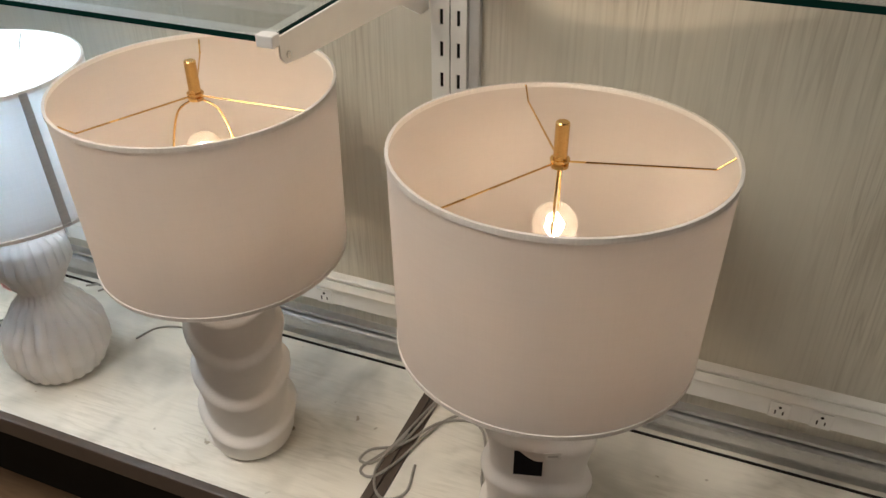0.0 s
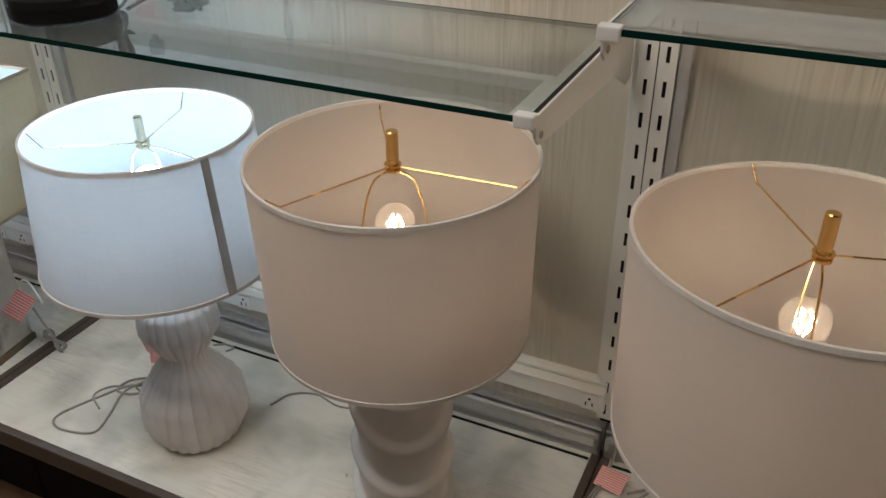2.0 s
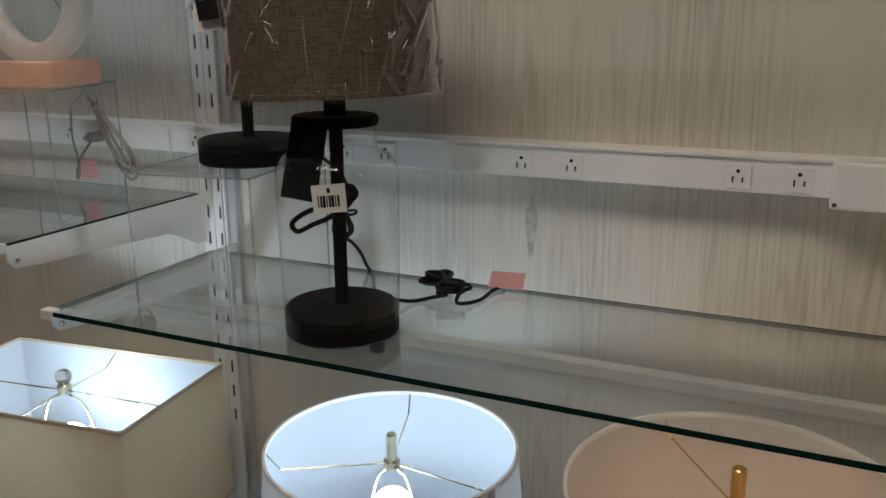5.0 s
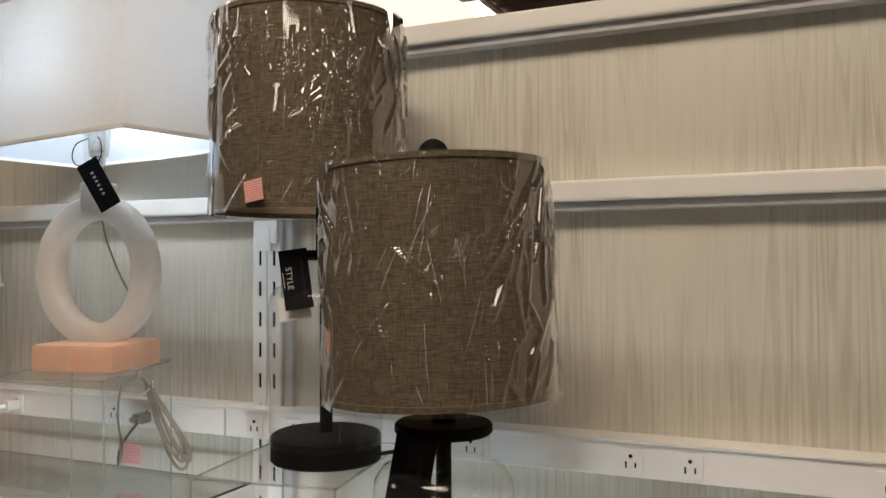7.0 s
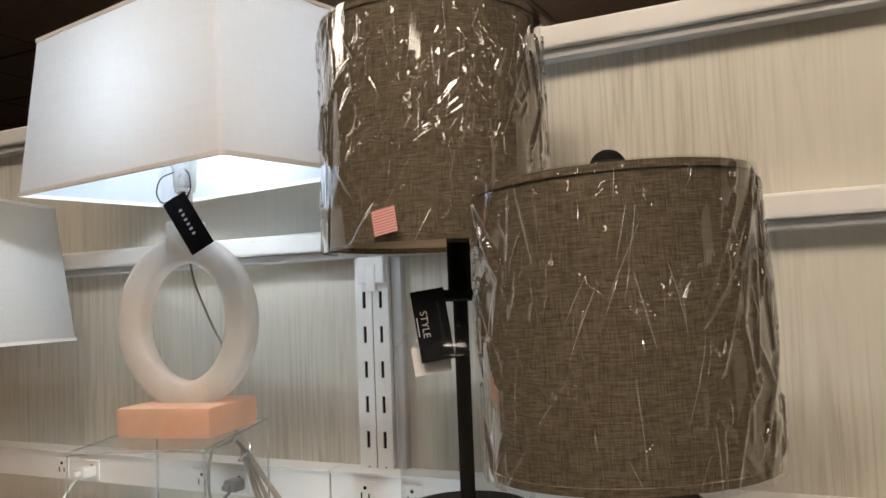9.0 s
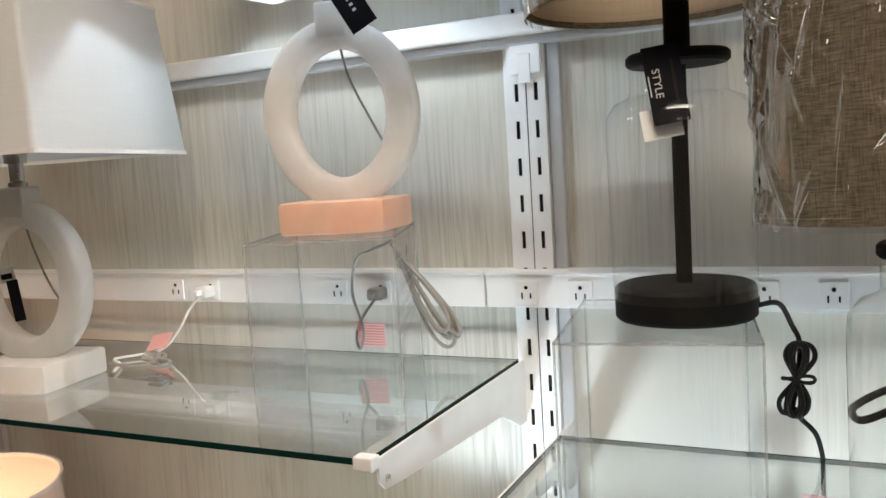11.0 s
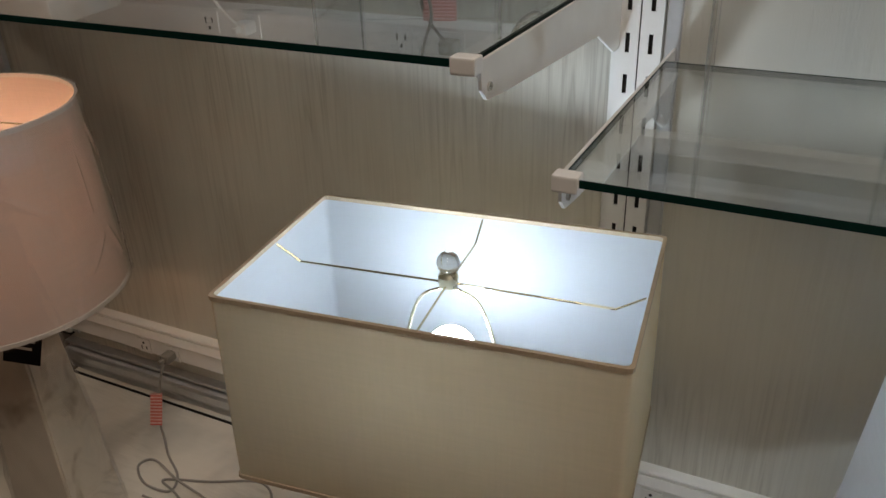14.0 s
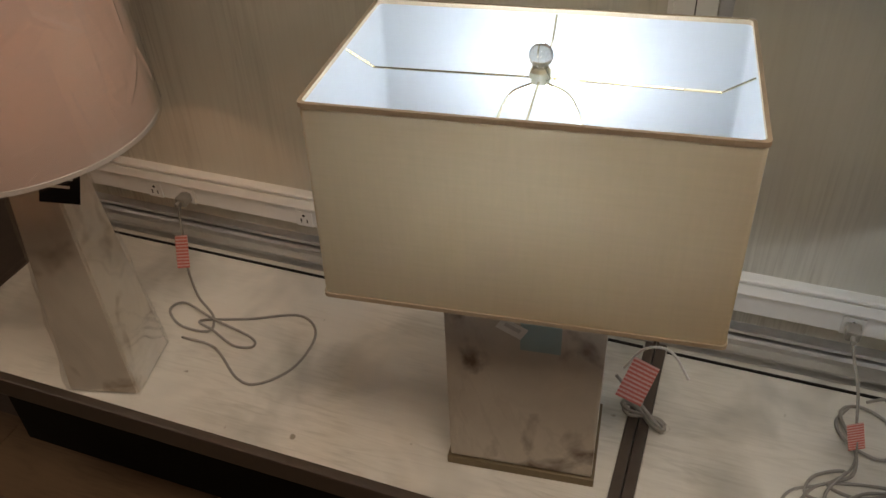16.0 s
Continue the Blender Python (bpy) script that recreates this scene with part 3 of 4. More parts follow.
glass_shelf(-0.462, 0.68, 0.745, 1.108, GR, "clear glass shelf with a dark green edge")
for x0, x1, z in ((-1.690, -0.533, GA), (-2.925, -1.765, GC), (-0.462, 0.68, GR)):
    shelf_crossbar(x0 - 0.002, x1 + 0.002, 0.8948, z, 0.020)
bracket(-1.694, 0.757, GA, 1)
bracket(-0.529, 0.757, GA, -1)
bracket(-1.761, 0.752, GC, -1)
bracket(-2.93, 0.752, GC, 1)
bracket(-0.466, 0.750, GR, 1)
bracket(0.684, 0.750, GR, -1)


# ---- lamp pieces ----
def drum(r0, z0, r1, z1, fabric_mat, lining, parent, trim, seg=72, label=""):
    t = 0.0012
    bm = lathe([(r0, z0), (r1, z1)], seg)
    sh = part("shade", bm, fabric_mat, parent, label, True)
    part("lining", lathe([(r0 - t, z0), (r1 - t, z1)], seg), lining, sh, "", True)
    for r, z, s in ((r0, z0, 1), (r1, z1, -1)):
        part("trim", lathe([(r - t - 0.0015, z - 0.0015 * s), (r + 0.0012, z - 0.0015 * s), (r + 0.0016, z + 0.005 * s), (r + 0.0002, z + 0.0055 * s), (r - t - 0.0018, z + 0.005 * s), (r - t - 0.0015, z - 0.0015 * s)], seg), trim, sh, "", True)
    return sh


def spider(parent, r_rim, z_rim, z_hub, angles, metal, drop=0.022, wire=0.0013):
    bm = bmesh.new()
    for a in angles:
        c, s = math.cos(radians(a)), math.sin(radians(a))
        tube([(0.008 * c, 0.008 * s, z_hub), ((r_rim - drop) * c, (r_rim - drop) * s, z_hub - 0.002), ((r_rim - 0.002) * c, (r_rim - 0.002) * s, z_rim - 0.004)], wire, bm, 6, curved=False)
    part("spider", bm, metal, parent)
    part("hub", lathe([(0, -0.004), (0.011, -0.004), (0.011, 0.0), (0.007, 0.001), (0.007, 0.003), (0.012, 0.004), (0.012, 0.007), (0, 0.007)], 20), metal, parent, "", True).location = (0, 0, z_hub - 0.003)


def harp(parent, z_hub, z_low, width, angle, metal, wire=0.0016):
    c, s = math.cos(radians(angle)), math.sin(radians(angle))
    h = z_hub - z_low
    side = [(0.006, 0), (width * 0.62, -0.10 * h), (width * 0.93, -0.38 * h), (width, -0.66 * h), (width * 0.7, -0.90 * h), (0.013, -h)]
    bm = bmesh.new()
    for sg in (1, -1):
        tube([(sg * x * c, sg * x * s, z_hub - 0.006 + z) for x, z in side], wire, bm, 6)
    part("harp", bm, metal, parent)


def clear_bulb(parent, z, r, metal, light=M_FILAMENT):
    b = part("bulb", lathe([(0.012, -1.55 * r), (0.013, -1.2 * r), (0.6 * r, -0.82 * r)] + [(r * math.cos(radians(a)), r * math.sin(radians(a))) for a in range(-50, 90, 10)] + [(0, r)], 32), M_BULBGLASS, parent, "clear glass globe bulb, lit", True)
    b.location = (0, 0, z)
    b.visible_shadow = False
    bm = bmesh.new()
    for k in range(4):
        a = k * math.pi / 2 + 0.4
        tube([(0.004 * math.cos(a), 0.004 * math.sin(a), -0.6 * r), (0.011 * math.cos(a), 0.011 * math.sin(a), -0.1 * r), (0.006 * math.cos(a + 0.8), 0.006 * math.sin(a + 0.8), 0.35 * r)], 0.0009, bm, 5, 4)
    part("filament", bm, light, b, "glowing amber filament")
    part("socket", lathe([(0, -0.07), (0.015, -0.07), (0.017, -0.02), (0.014, 0.0), (0, 0.0)], 24), metal, parent, "", True).location = (0, 0, z - 1.45 * r)


def cool_bulb(parent, z, metal, r=0.030, light=M_COOL, low=-10):
    """A light-emitting-diode bulb: a glowing dome on an opaque white body."""
    b = part("bulb", lathe([(r * math.cos(radians(a)), r * math.sin(radians(a))) for a in range(low, 90, 10)] + [(0, r)], 28), light, parent, "frosted cool white bulb, lit" if light is not M_OUTLET else "frosted bulb, unlit", True)
    b.location = (0, 0, z)
    edge = (r * math.cos(radians(low)) * 1.01, r * math.sin(radians(low)))
    part("body", lathe([(0.013, -1.7 * r), (0.018, -1.2 * r), (0.75 * r, -0.66 * r)] + ([(0.93 * r, -0.38 * r)] if low > -25 else []) + [edge], 28), M_OUTLET, b, "white plastic bulb body", True)
    part("socket", lathe([(0, -0.06), (0.015, -0.06), (0.018, -0.02), (0.014, 0.0), (0, 0.0)], 24), metal, parent, "", True).location = (0, 0, z - 1.65 * r)


def warp_lathe(f, z0, z1, rows, seg):
    """A closed body whose radius is f(angle, height from 0 to 1)."""
    bm = bmesh.new()
    ring = []
    for i in range(rows + 1):
        v = i / rows
        ring.append([bm.verts.new((f(2 * math.pi * k / seg, v) * math.cos(2 * math.pi * k / seg), f(2 * math.pi * k / seg, v) * math.sin(2 * math.pi * k / seg), z0 + v * (z1 - z0))) for k in range(seg)])
    for a, b in zip(ring, ring[1:]):
        for k in range(seg):
            bm.faces.new((a[k], a[(k + 1) % seg], b[(k + 1) % seg], b[k]))
    bm.faces.new(ring[0]), bm.faces.new(ring[-1])
    return bm


def card(name, w, h, material, label, category, m, thick=0.0008, bars=()):
    """A thin tag, upright in its own xz plane; bars: x, z, width, height, material."""
    th = thing(name, label, category, m)
    part("sheet", cube((-w / 2, -thick / 2, -h / 2), (w / 2, thick / 2, h / 2)), material, th)
    for x, z, bw, bh, bmaterial in bars:
        part("print", cube((x - bw / 2, -thick / 2 - 0.0004, z - bh / 2), (x + bw / 2, -thick / 2 - 0.0001, z + bh / 2)), bmaterial, th)
    return th


# ---- the two lamps with stacked wavy bases ----
def wavy_lamp(x, y, z_top, turn, spider_angles, harp_angle, r0, r1, lean):
    th = thing("table_lamp", "white drum table lamp with a stacked wavy ceramic base", "table lamp", pose(x, y, DECK_Z), "lamps with stacked wavy bases")
    H = z_top - DECK_Z

    def f(a, v):
        tilt = 0.055 * math.sin(a + turn) + 0.03 * math.sin(2 * a + turn * 1.7)
        u = (v * 4.9 + tilt * 4.0) % 1.0
        fold = (u ** 1.7) if u < 0.86 else (0.86 ** 1.7) * (1 - (u - 0.86) / 0.14)
        end = min(1.0, v / 0.05) ** 0.5
        return (0.067 + 0.017 * fold + 0.008 * (1 - v)) * (0.88 + 0.12 * end)

    part("base", warp_lathe(f, 0.0, 0.43, 120, 72), M_CERAMIC, th, "matte white ceramic column of slanting folds", 60).location = (0.006, -0.014, 0)
    part("neck", lathe([(0, 0.43), (0.03, 0.43), (0.026, 0.445), (0.012, 0.45), (0.012, 0.50), (0, 0.50)], 24), M_BRASS, th, "", True)
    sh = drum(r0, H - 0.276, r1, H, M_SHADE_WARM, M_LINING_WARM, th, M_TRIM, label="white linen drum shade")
    sh.matrix_basis = pose(0, 0, H) @ pose(0, 0, 0, lean) @ pose(0, 0, -H)
    hub = H - 0.018
    spider(th, r1 - 0.002, H, hub, spider_angles, M_BRASS)
    part("finial", lathe([(0, 0.0), (0.0085, 0.0), (0.0085, 0.046), (0.007, 0.0475), (0, 0.0475)], 24), M_BRASS, th, "brass cylinder finial", 30).location = (0, 0, hub + 0.004)
    harp(th, hub, hub - 0.20, 0.048, harp_angle, M_BRASS)
    clear_bulb(th, hub - 0.088, 0.029, M_BRASS)
    return th


wavy_lamp(-0.234, 0.884, 1.052, 0.4, (-121, 16, 119), 100, 0.200, 0.207, -1.0)
wavy_lamp(-0.776, 0.908, 1.043, 2.2, (-114, 4, 124), 33, 0.194, 0.200, 1.5)

# ---- gourd lamp, lit cool white ----
th = thing("table_lamp", "lit white drum lamp with a fluted double-gourd ceramic base", "table lamp", pose(-1.238, 0.918, DECK_Z))
GOURD = [(0.0, 0.062), (0.03, 0.078), (0.16, 0.096), (0.30, 0.092), (0.43, 0.066), (0.52, 0.042), (0.56, 0.038), (0.62, 0.050), (0.74, 0.070), (0.86, 0.066), (0.95, 0.045), (1.0, 0.025)]


def gourd(a, v):
    for (v0, r0), (v1, r1) in zip(GOURD, GOURD[1:]):
        if v <= v1 + 1e-9:
            s = (v - v0) / (v1 - v0)
            s = s * s * (3 - 2 * s) * 0.5 + s * 0.5
            r = r0 + (r1 - r0) * s
            break
    return 1.035 * r * (1 + 0.055 * (abs(math.sin(a * 11)) - 0.6))


part("base", warp_lathe(gourd, 0.0, 0.345, 70, 176), M_CERAMIC2, th, "fluted white ceramic double gourd", 50)
part("neck", lathe([(0, 0.34), (0.02, 0.34), (0.016, 0.36), (0.010, 0.365), (0.010, 0.43), (0, 0.43)], 24), M_PALEBRASS, th, "", True)
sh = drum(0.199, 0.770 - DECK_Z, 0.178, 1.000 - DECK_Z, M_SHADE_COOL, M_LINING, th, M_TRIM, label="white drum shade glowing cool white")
SEAM_A = -17
seam = bmesh.new()
vs = []
for rr, zz in ((0.1998, 0.772 - DECK_Z), (0.1786, 0.998 - DECK_Z)):
    for da in (-2.2, 2.2):
        for off in (0.0002, 0.0010):
            vs.append(seam.verts.new(((rr + off) * math.cos(radians(SEAM_A + da)), (rr + off) * math.sin(radians(SEAM_A + da)), zz)))
for q in ((0, 2, 6, 4), (1, 3, 7, 5), (0, 1, 5, 4), (2, 3, 7, 6), (0, 1, 3, 2), (4, 5, 7, 6)):
    seam.faces.new([vs[k] for k in q])
part("seam", seam, M_SEAM, sh, "grey overlapping seam")
spider(th, 0.178, 1.0 - DECK_Z, 0.972 - DECK_Z, (-150, -5, 108), M_PALEBRASS)
part("finial", lathe([(0, 0), (0.0075, 0), (0.0075, 0.040), (0.006, 0.042), (0, 0.042)], 20), M_PALEBRASS, th, "pale brass cylinder finial", 30).location = (0, 0, 0.976 - DECK_Z)
harp(th, 0.970 - DECK_Z, 0.80 - DECK_Z, 0.034, 20, M_PALEBRASS)
cool_bulb(th, 0.900 - DECK_Z, M_PALEBRASS, light=M_COOL_SOFT, low=-20)


# ---- block lamp with the rectangular shade ----
def box_shade(parent, w0, d0, z0, w1, d1, z1, outer, lining, trim, label, corner=0.006):
    def ring(bm, w, d, z):
        pts = []
        for sx, sy, a0 in ((1, 1, 0), (-1, 1, 90), (-1, -1, 180), (1, -1, 270)):
            for a in (0, 45, 90):
                pts.append((sx * (w / 2 - corner) + corner * math.cos(radians(a0 + a)), sy * (d / 2 - corner) + corner * math.sin(radians(a0 + a)), z))
        return [bm.verts.new(p) for p in pts]

    def skin(w0, d0, w1, d1, za, zb):
        bm = bmesh.new()
        a, b = ring(bm, w0, d0, za), ring(bm, w1, d1, zb)
        for k in range(len(a)):
            n = (k + 1) % len(a)
            bm.faces.new((a[k], a[n], b[n], b[k]))
        return bm

    t = 0.0024
    sh = part("shade", skin(w0, d0, w1, d1, z0, z1), outer, parent, label, 50)
    part("lining", skin(w0 - t, d0 - t, w1 - t, d1 - t, z0, z1), lining, sh, "", 50)
    for w, d, z, s in ((w0, d0, z0, 1), (w1, d1, z1, -1)):
        bm = bmesh.new()
        rings = [ring(bm, w + dw, d + dw, z + dz * s) for dw, dz in ((-0.0055, -0.001), (0.003, -0.001), (0.003, 0.0045), (-0.0055, 0.0045))]
        rings.append(rings[0])
        for a, b in zip(rings, rings[1:]):
            for k in range(12):
                bm.faces.new((a[k], a[(k + 1) % 12], b[(k + 1) % 12], b[k]))
        part("trim", bm, trim, sh)
    return sh


def box_spider(parent, w, d, z_rim, z_hub, metal):
    bm = bmesh.new()
    for x, y in ((w / 2, 0), (-w / 2, 0), (0, d / 2), (0, -d / 2)):
        L = math.hypot(x, y)
        ux, uy = x / L, y / L
        tube([(0.008 * ux, 0.008 * uy, z_hub), ((L - 0.034) * ux, (L - 0.034) * uy, z_hub - 0.002), ((L - 0.003) * ux, (L - 0.003) * uy, z_rim - 0.005)], 0.0014, bm, 6, curved=False)
    part("spider", bm, metal, parent)
    part("hub", lathe([(0, -0.004), (0.011, -0.004), (0.011, 0.004), (0, 0.004)], 20), metal, parent, "", 30).location = (0, 0, z_hub)


th = thing("table_lamp", "lit alabaster block lamp with a beige linen box shade", "table lamp", pose(-1.871, 0.913, DECK_Z, 0, 0, 6.6))
part("plinth", cube((-0.108, -0.074, 0), (0.108, 0.074, 0.016), 0.002), M_BRONZE, th, "bronze metal plinth")
part("base", cube((-0.104, -0.070, 0.0162), (0.104, 0.070, 0.385), 0.004), M_ALABASTER, th, "veined alabaster block with brown smudges")
part("neck", lathe([(0, 0.385), (0.02, 0.385), (0.018, 0.40), (0.010, 0.405), (0.010, 0.45), (0, 0.45)], 24), M_PALEBRASS, th, "", True)
HB = 0.990 - DECK_Z
box_shade(th, 0.458, 0.280, 0.735 - DECK_Z, 0.452, 0.276, HB, M_SHADE_LINEN, M_LINING, M_TRIM_B, "beige linen box shade, white lining coloured with blue bulb light")
box_spider(th, 0.448, 0.272, HB, HB - 0.022, M_PALEBRASS)
ball = part("finial", lathe([(0, -0.0135)] + [(0.0135 * math.cos(radians(a)), 0.0135 * math.sin(radians(a))) for a in range(-80, 90, 10)] + [(0, 0.0135)], 28), M_CRYSTAL, th, "clear crystal ball finial", True)
ball.location = (0, 0, HB + 0.004)
part("finial_cap", lathe([(0, -0.012), (0.012, -0.012), (0.012, -0.004), (0.009, 0), (0, 0)], 20), M_PALEBRASS, th).location = (0, 0, HB - 0.009)
harp(th, HB - 0.022, HB - 0.20, 0.056, 5, M_PALEBRASS, 0.002)
cool_bulb(th, HB - 0.116, M_PALEBRASS)
card("price_label", 0.036, 0.020, M_PAPER, "white price label hanging under the box shade", "label", pose(-1.874, 0.828, 0.668, 0, 28, 6.6), bars=((0, 0.002, 0.022, 0.006, M_INK),))
card("sticker", 0.052, 0.068, M_BLUE, "teal paper sticker on the alabaster block", "sticker", pose(-1.8405, 0.8448, 0.655, 0, 0, 6.6))


def wrap_skin(parent, r0, z0, r1, z1, creases, amp, seed, seg=420, rows=90, material=M_WRAP, folds=True):
    """Loose clear plastic round a shade: sharp slanting creases, a few flat facets, pale glint strips."""
    rnd = random.Random(seed)
    round_way, tall = 2 * math.pi * r0, z1 - z0
    lines = []
    for k in range(creases):
        u, top = rnd.uniform(0, round_way), rnd.random() < 0.55
        v = rnd.uniform(0.62, 0.99) if top else rnd.uniform(0.05, 0.7)
        length, lean = tall * rnd.uniform(0.06, 0.40), rnd.gauss(-0.15, 0.5)
        lines.append((u, v * tall, math.sin(lean), -math.cos(lean), length, rnd.uniform(0.004, 0.011), amp * rnd.uniform(0.3, 1.0)))
    facets = [(rnd.uniform(0, round_way), rnd.uniform(0.15, 0.9) * tall, rnd.uniform(0.012, 0.026), rnd.uniform(0.02, 0.05), rnd.uniform(0.4, 0.8) * amp) for k in range(7)]
    U, Z = np.meshgrid(np.arange(seg) * round_way / seg, np.linspace(0, tall, rows + 1))
    lift = np.zeros_like(U)
    for u, v, du, dv, length, width, high in lines:
        a = (U - u + round_way / 2) % round_way - round_way / 2
        b = Z - v
        along = np.clip((a * du + b * dv) / length, 0, 1)
        off = np.hypot(a - along * length * du, b - along * length * dv)
        off = off / (width * (0.35 + 1.3 * along * (1.2 - along)))
        lift = np.maximum(lift, high * np.clip(1 - off, 0, 1) ** 1.4)
    for u, v, wide, high, deep in facets:
        a = (U - u + round_way / 2) % round_way - round_way / 2
        inside = (np.abs(a) < wide) & (np.abs(Z - v) < high)
        lift = np.where(inside, np.maximum(lift * 0.5, deep * np.clip(1 - (Z - v + high) / (2 * high), 0, 1) * np.clip(2 - 2 * np.abs(a) / wide, 0, 1)), lift)
    bm = bmesh.new()
    ring = []
    for i in range(rows + 1):
        v = i / rows
        row = []
        for k in range(seg):
            a = 2 * math.pi * k / seg
            c, s = math.cos(a), math.sin(a)
            soft = 0.5 + noise.noise((c * 4 + seed, s * 4, v * 1.3)) + 0.5 * noise.noise((c * 9, s * 9 + seed, v * 2.0))
            r = r0 + (r1 - r0) * v + 0.0022 + amp * 0.18 * max(0.0, soft) + float(lift[i, k])
            row.append(bm.verts.new((r * c, r * s, z0 + tall * v)))
        ring.append(row)
    for a, b in zip(ring, ring[1:]):
        for k in range(seg):
            bm.faces.new((a[k], a[(k + 1) % seg], b[(k + 1) % seg], b[k]))
    # thin whitish strips stand in for ceiling light glinting on the creases
    for k in range(creases // 2 if folds else 0):
        u, v = rnd.uniform(0, round_way), tall * (rnd.uniform(0.55, 0.995) if rnd.random() < 0.75 else rnd.uniform(0.12, 0.6))
        lean, length, width = rnd.gauss(-0.17, 0.17), tall * rnd.uniform(0.04, 0.30), rnd.uniform(0.00025, 0.0008)
        strip = []
        for j in range(5):
            q = j / 4
            du, dv = length * q * math.sin(lean), max(0.002, v - length * q * math.cos(lean))
            half = width * (0.1 + math.sin(math.pi * min(1.0, q * 0.85 + 0.12)))
            r = r0 + (r1 - r0) * dv / tall + 0.0024 + amp * (0.25 + 0.6 * math.sin(math.pi * q))
            strip.append([bm.verts.new((r * math.cos((u + du + side) / r0), r * math.sin((u + du + side) / r0), z0 + dv)) for side in (-half, half)])
        for a, b in zip(strip, strip[1:]):
            bm.faces.new((a[0], a[1], b[1], b[0])).material_index = 1
    ob = part("plastic_wrap", bm, [material, M_GLINT], parent, "creased clear plastic wrap with pale strips as painted glints", 75)
    ob.visible_shadow = False
    return ob


# ---- obelisk lamp ----
PX, PY = -2.574, 0.838
th = thing("table_lamp", "tapered alabaster obelisk lamp with a plastic-wrapped white shade", "table lamp", pose(PX, PY, DECK_Z, 0, 0, 13))
bm = frustum(bmesh.new(), 0.124, 0.124, 0.0, 0.070, 0.070, 0.47)
bmesh.ops.bevel(bm, geom=bm.edges[:], offset=0.004, segments=2, affect="EDGES")
part("base", bm, M_ALABASTER2, th, "grey-veined alabaster obelisk")
bm = frustum(bmesh.new(), 0.1265, 0.1265, 0.002, 0.0725, 0.0725, 0.472)
bmesh.ops.subdivide_edges(bm, edges=bm.edges[:], cuts=22, use_grid_fill=True)
for v in bm.verts:
    v.co += Vector((v.co.x, v.co.y, 0)).normalized() * 0.006 * max(0.0, noise.noise(v.co * 17) + 0.1)
part("plastic_wrap", bm, M_FILM, th, "crinkled clear plastic round the obelisk", True).visible_shadow = False
part("neck", lathe([(0, 0.47), (0.016, 0.47), (0.012, 0.49), (0.009, 0.55), (0, 0.55)], 20), M_PALEBRASS, th, "", True)
P0, P1 = 0.838 - DECK_Z, 1.115 - DECK_Z
sh = drum(0.181, P0, 0.164, P1, M_SHADE_PINK, M_SHADE_PINK, th, M_TRIM, label="white empire shade glowing warm")
wrap_skin(sh, 0.181, P0 - 0.004, 0.164, P1 + 0.004, 60, 0.003, 31, material=M_FILM, folds=False)
spider(th, 0.163, P1, P1 - 0.015, (0, 120, 240), M_PALEBRASS)
harp(th, P1 - 0.015, P1 - 0.19, 0.036, 30, M_PALEBRASS)
clear_bulb(th, P1 - 0.11, 0.028, M_PALEBRASS, M_FILAMENT_AMBER)
card("hang_tag", 0.052, 0.058, M_TAG, "black hang tag on the obelisk lamp", "hang tag", pose(PX + 0.078, PY - 0.046, 0.785, -8, 14, 28), bars=((0, 0.008, 0.034, 0.004, M_INK), (0, -0.004, 0.026, 0.004, M_INK)))


# ---- cloche lamps with burlap shades ----
def cloche_lamp(x, y, z, label, sx, sy, tilt, seed, lift=0.302):
    th = thing("table_lamp", label, "table lamp", pose(x, y, z), "cloche lamps with burlap shades")
    part("base", lathe([(0, 0), (0.071, 0), (0.0735, 0.003), (0.0735, 0.032), (0.071, 0.0355), (0.067, 0.037), (0, 0.037)], 56), M_BLACK, th, "round black iron base", 35)
    g = part("glass_cylinder", lathe([(0.0745, 0.022), (0.0765, 0.200), (0.075, 0.216), (0.066, 0.229), (0.052, 0.235), (0.050, 0.240), (0.050, 0.264)], 64), M_LAMPGLASS, th, "clear glass cloche with a narrow neck", True)
    g.visible_shadow = False
    part("collar", lathe([(0, 0.265), (0.050, 0.265), (0.053, 0.268), (0.053, 0.275), (0.050, 0.278), (0, 0.278)], 48), M_BLACK, th, "round black collar", 35)
    part("stem", lathe([(0, 0.037), (0.0085, 0.037), (0.0085, 0.265), (0, 0.265)], 20), M_BLACK, th, "", 35)
    part("socket", lathe([(0, 0.278), (0.0135, 0.278), (0.0135, 0.36), (0.008, 0.365), (0.008, 0.50), (0, 0.50)], 20), M_BLACK, th, "", 35)
    sh = drum(0.129, 0.0, 0.126, 0.254, M_SHADE_BURLAP, M_TRIM_B, th, M_SHADE_BURLAP, label="brown burlap drum shade")
    sh.matrix_basis = pose(sx - x, sy - y, lift, tilt[0], tilt[1], 0)
    wrap_skin(sh, 0.129, -0.006, 0.126, 0.257, 250, 0.0050, seed)
    spider(sh, 0.125, 0.254, 0.240, (20, 140, 260), M_BLACK)
    part("finial", lathe([(0, -0.003), (0.008, 0.0), (0.010, 0.012)] + [(0.0175 * math.cos(radians(a)), 0.026 + 0.0175 * math.sin(radians(a))) for a in range(-50, 90, 10)] + [(0, 0.0435)], 24), M_BLACK, sh, "black ball finial", True).location = (0, 0, 0.244)
    return th


LABEL_D = "black and glass cloche lamp with wrapped burlap shade"
cloche_lamp(-1.272, 0.857, GA, LABEL_D + " on glass shelf", -1.288, 0.888, (0, -2), 17)
RISER_TOP = 1.378
cloche_lamp(-1.502, 0.985, RISER_TOP, LABEL_D + " on acrylic block", -1.528, 0.985, (0, 0), 63, 0.330)


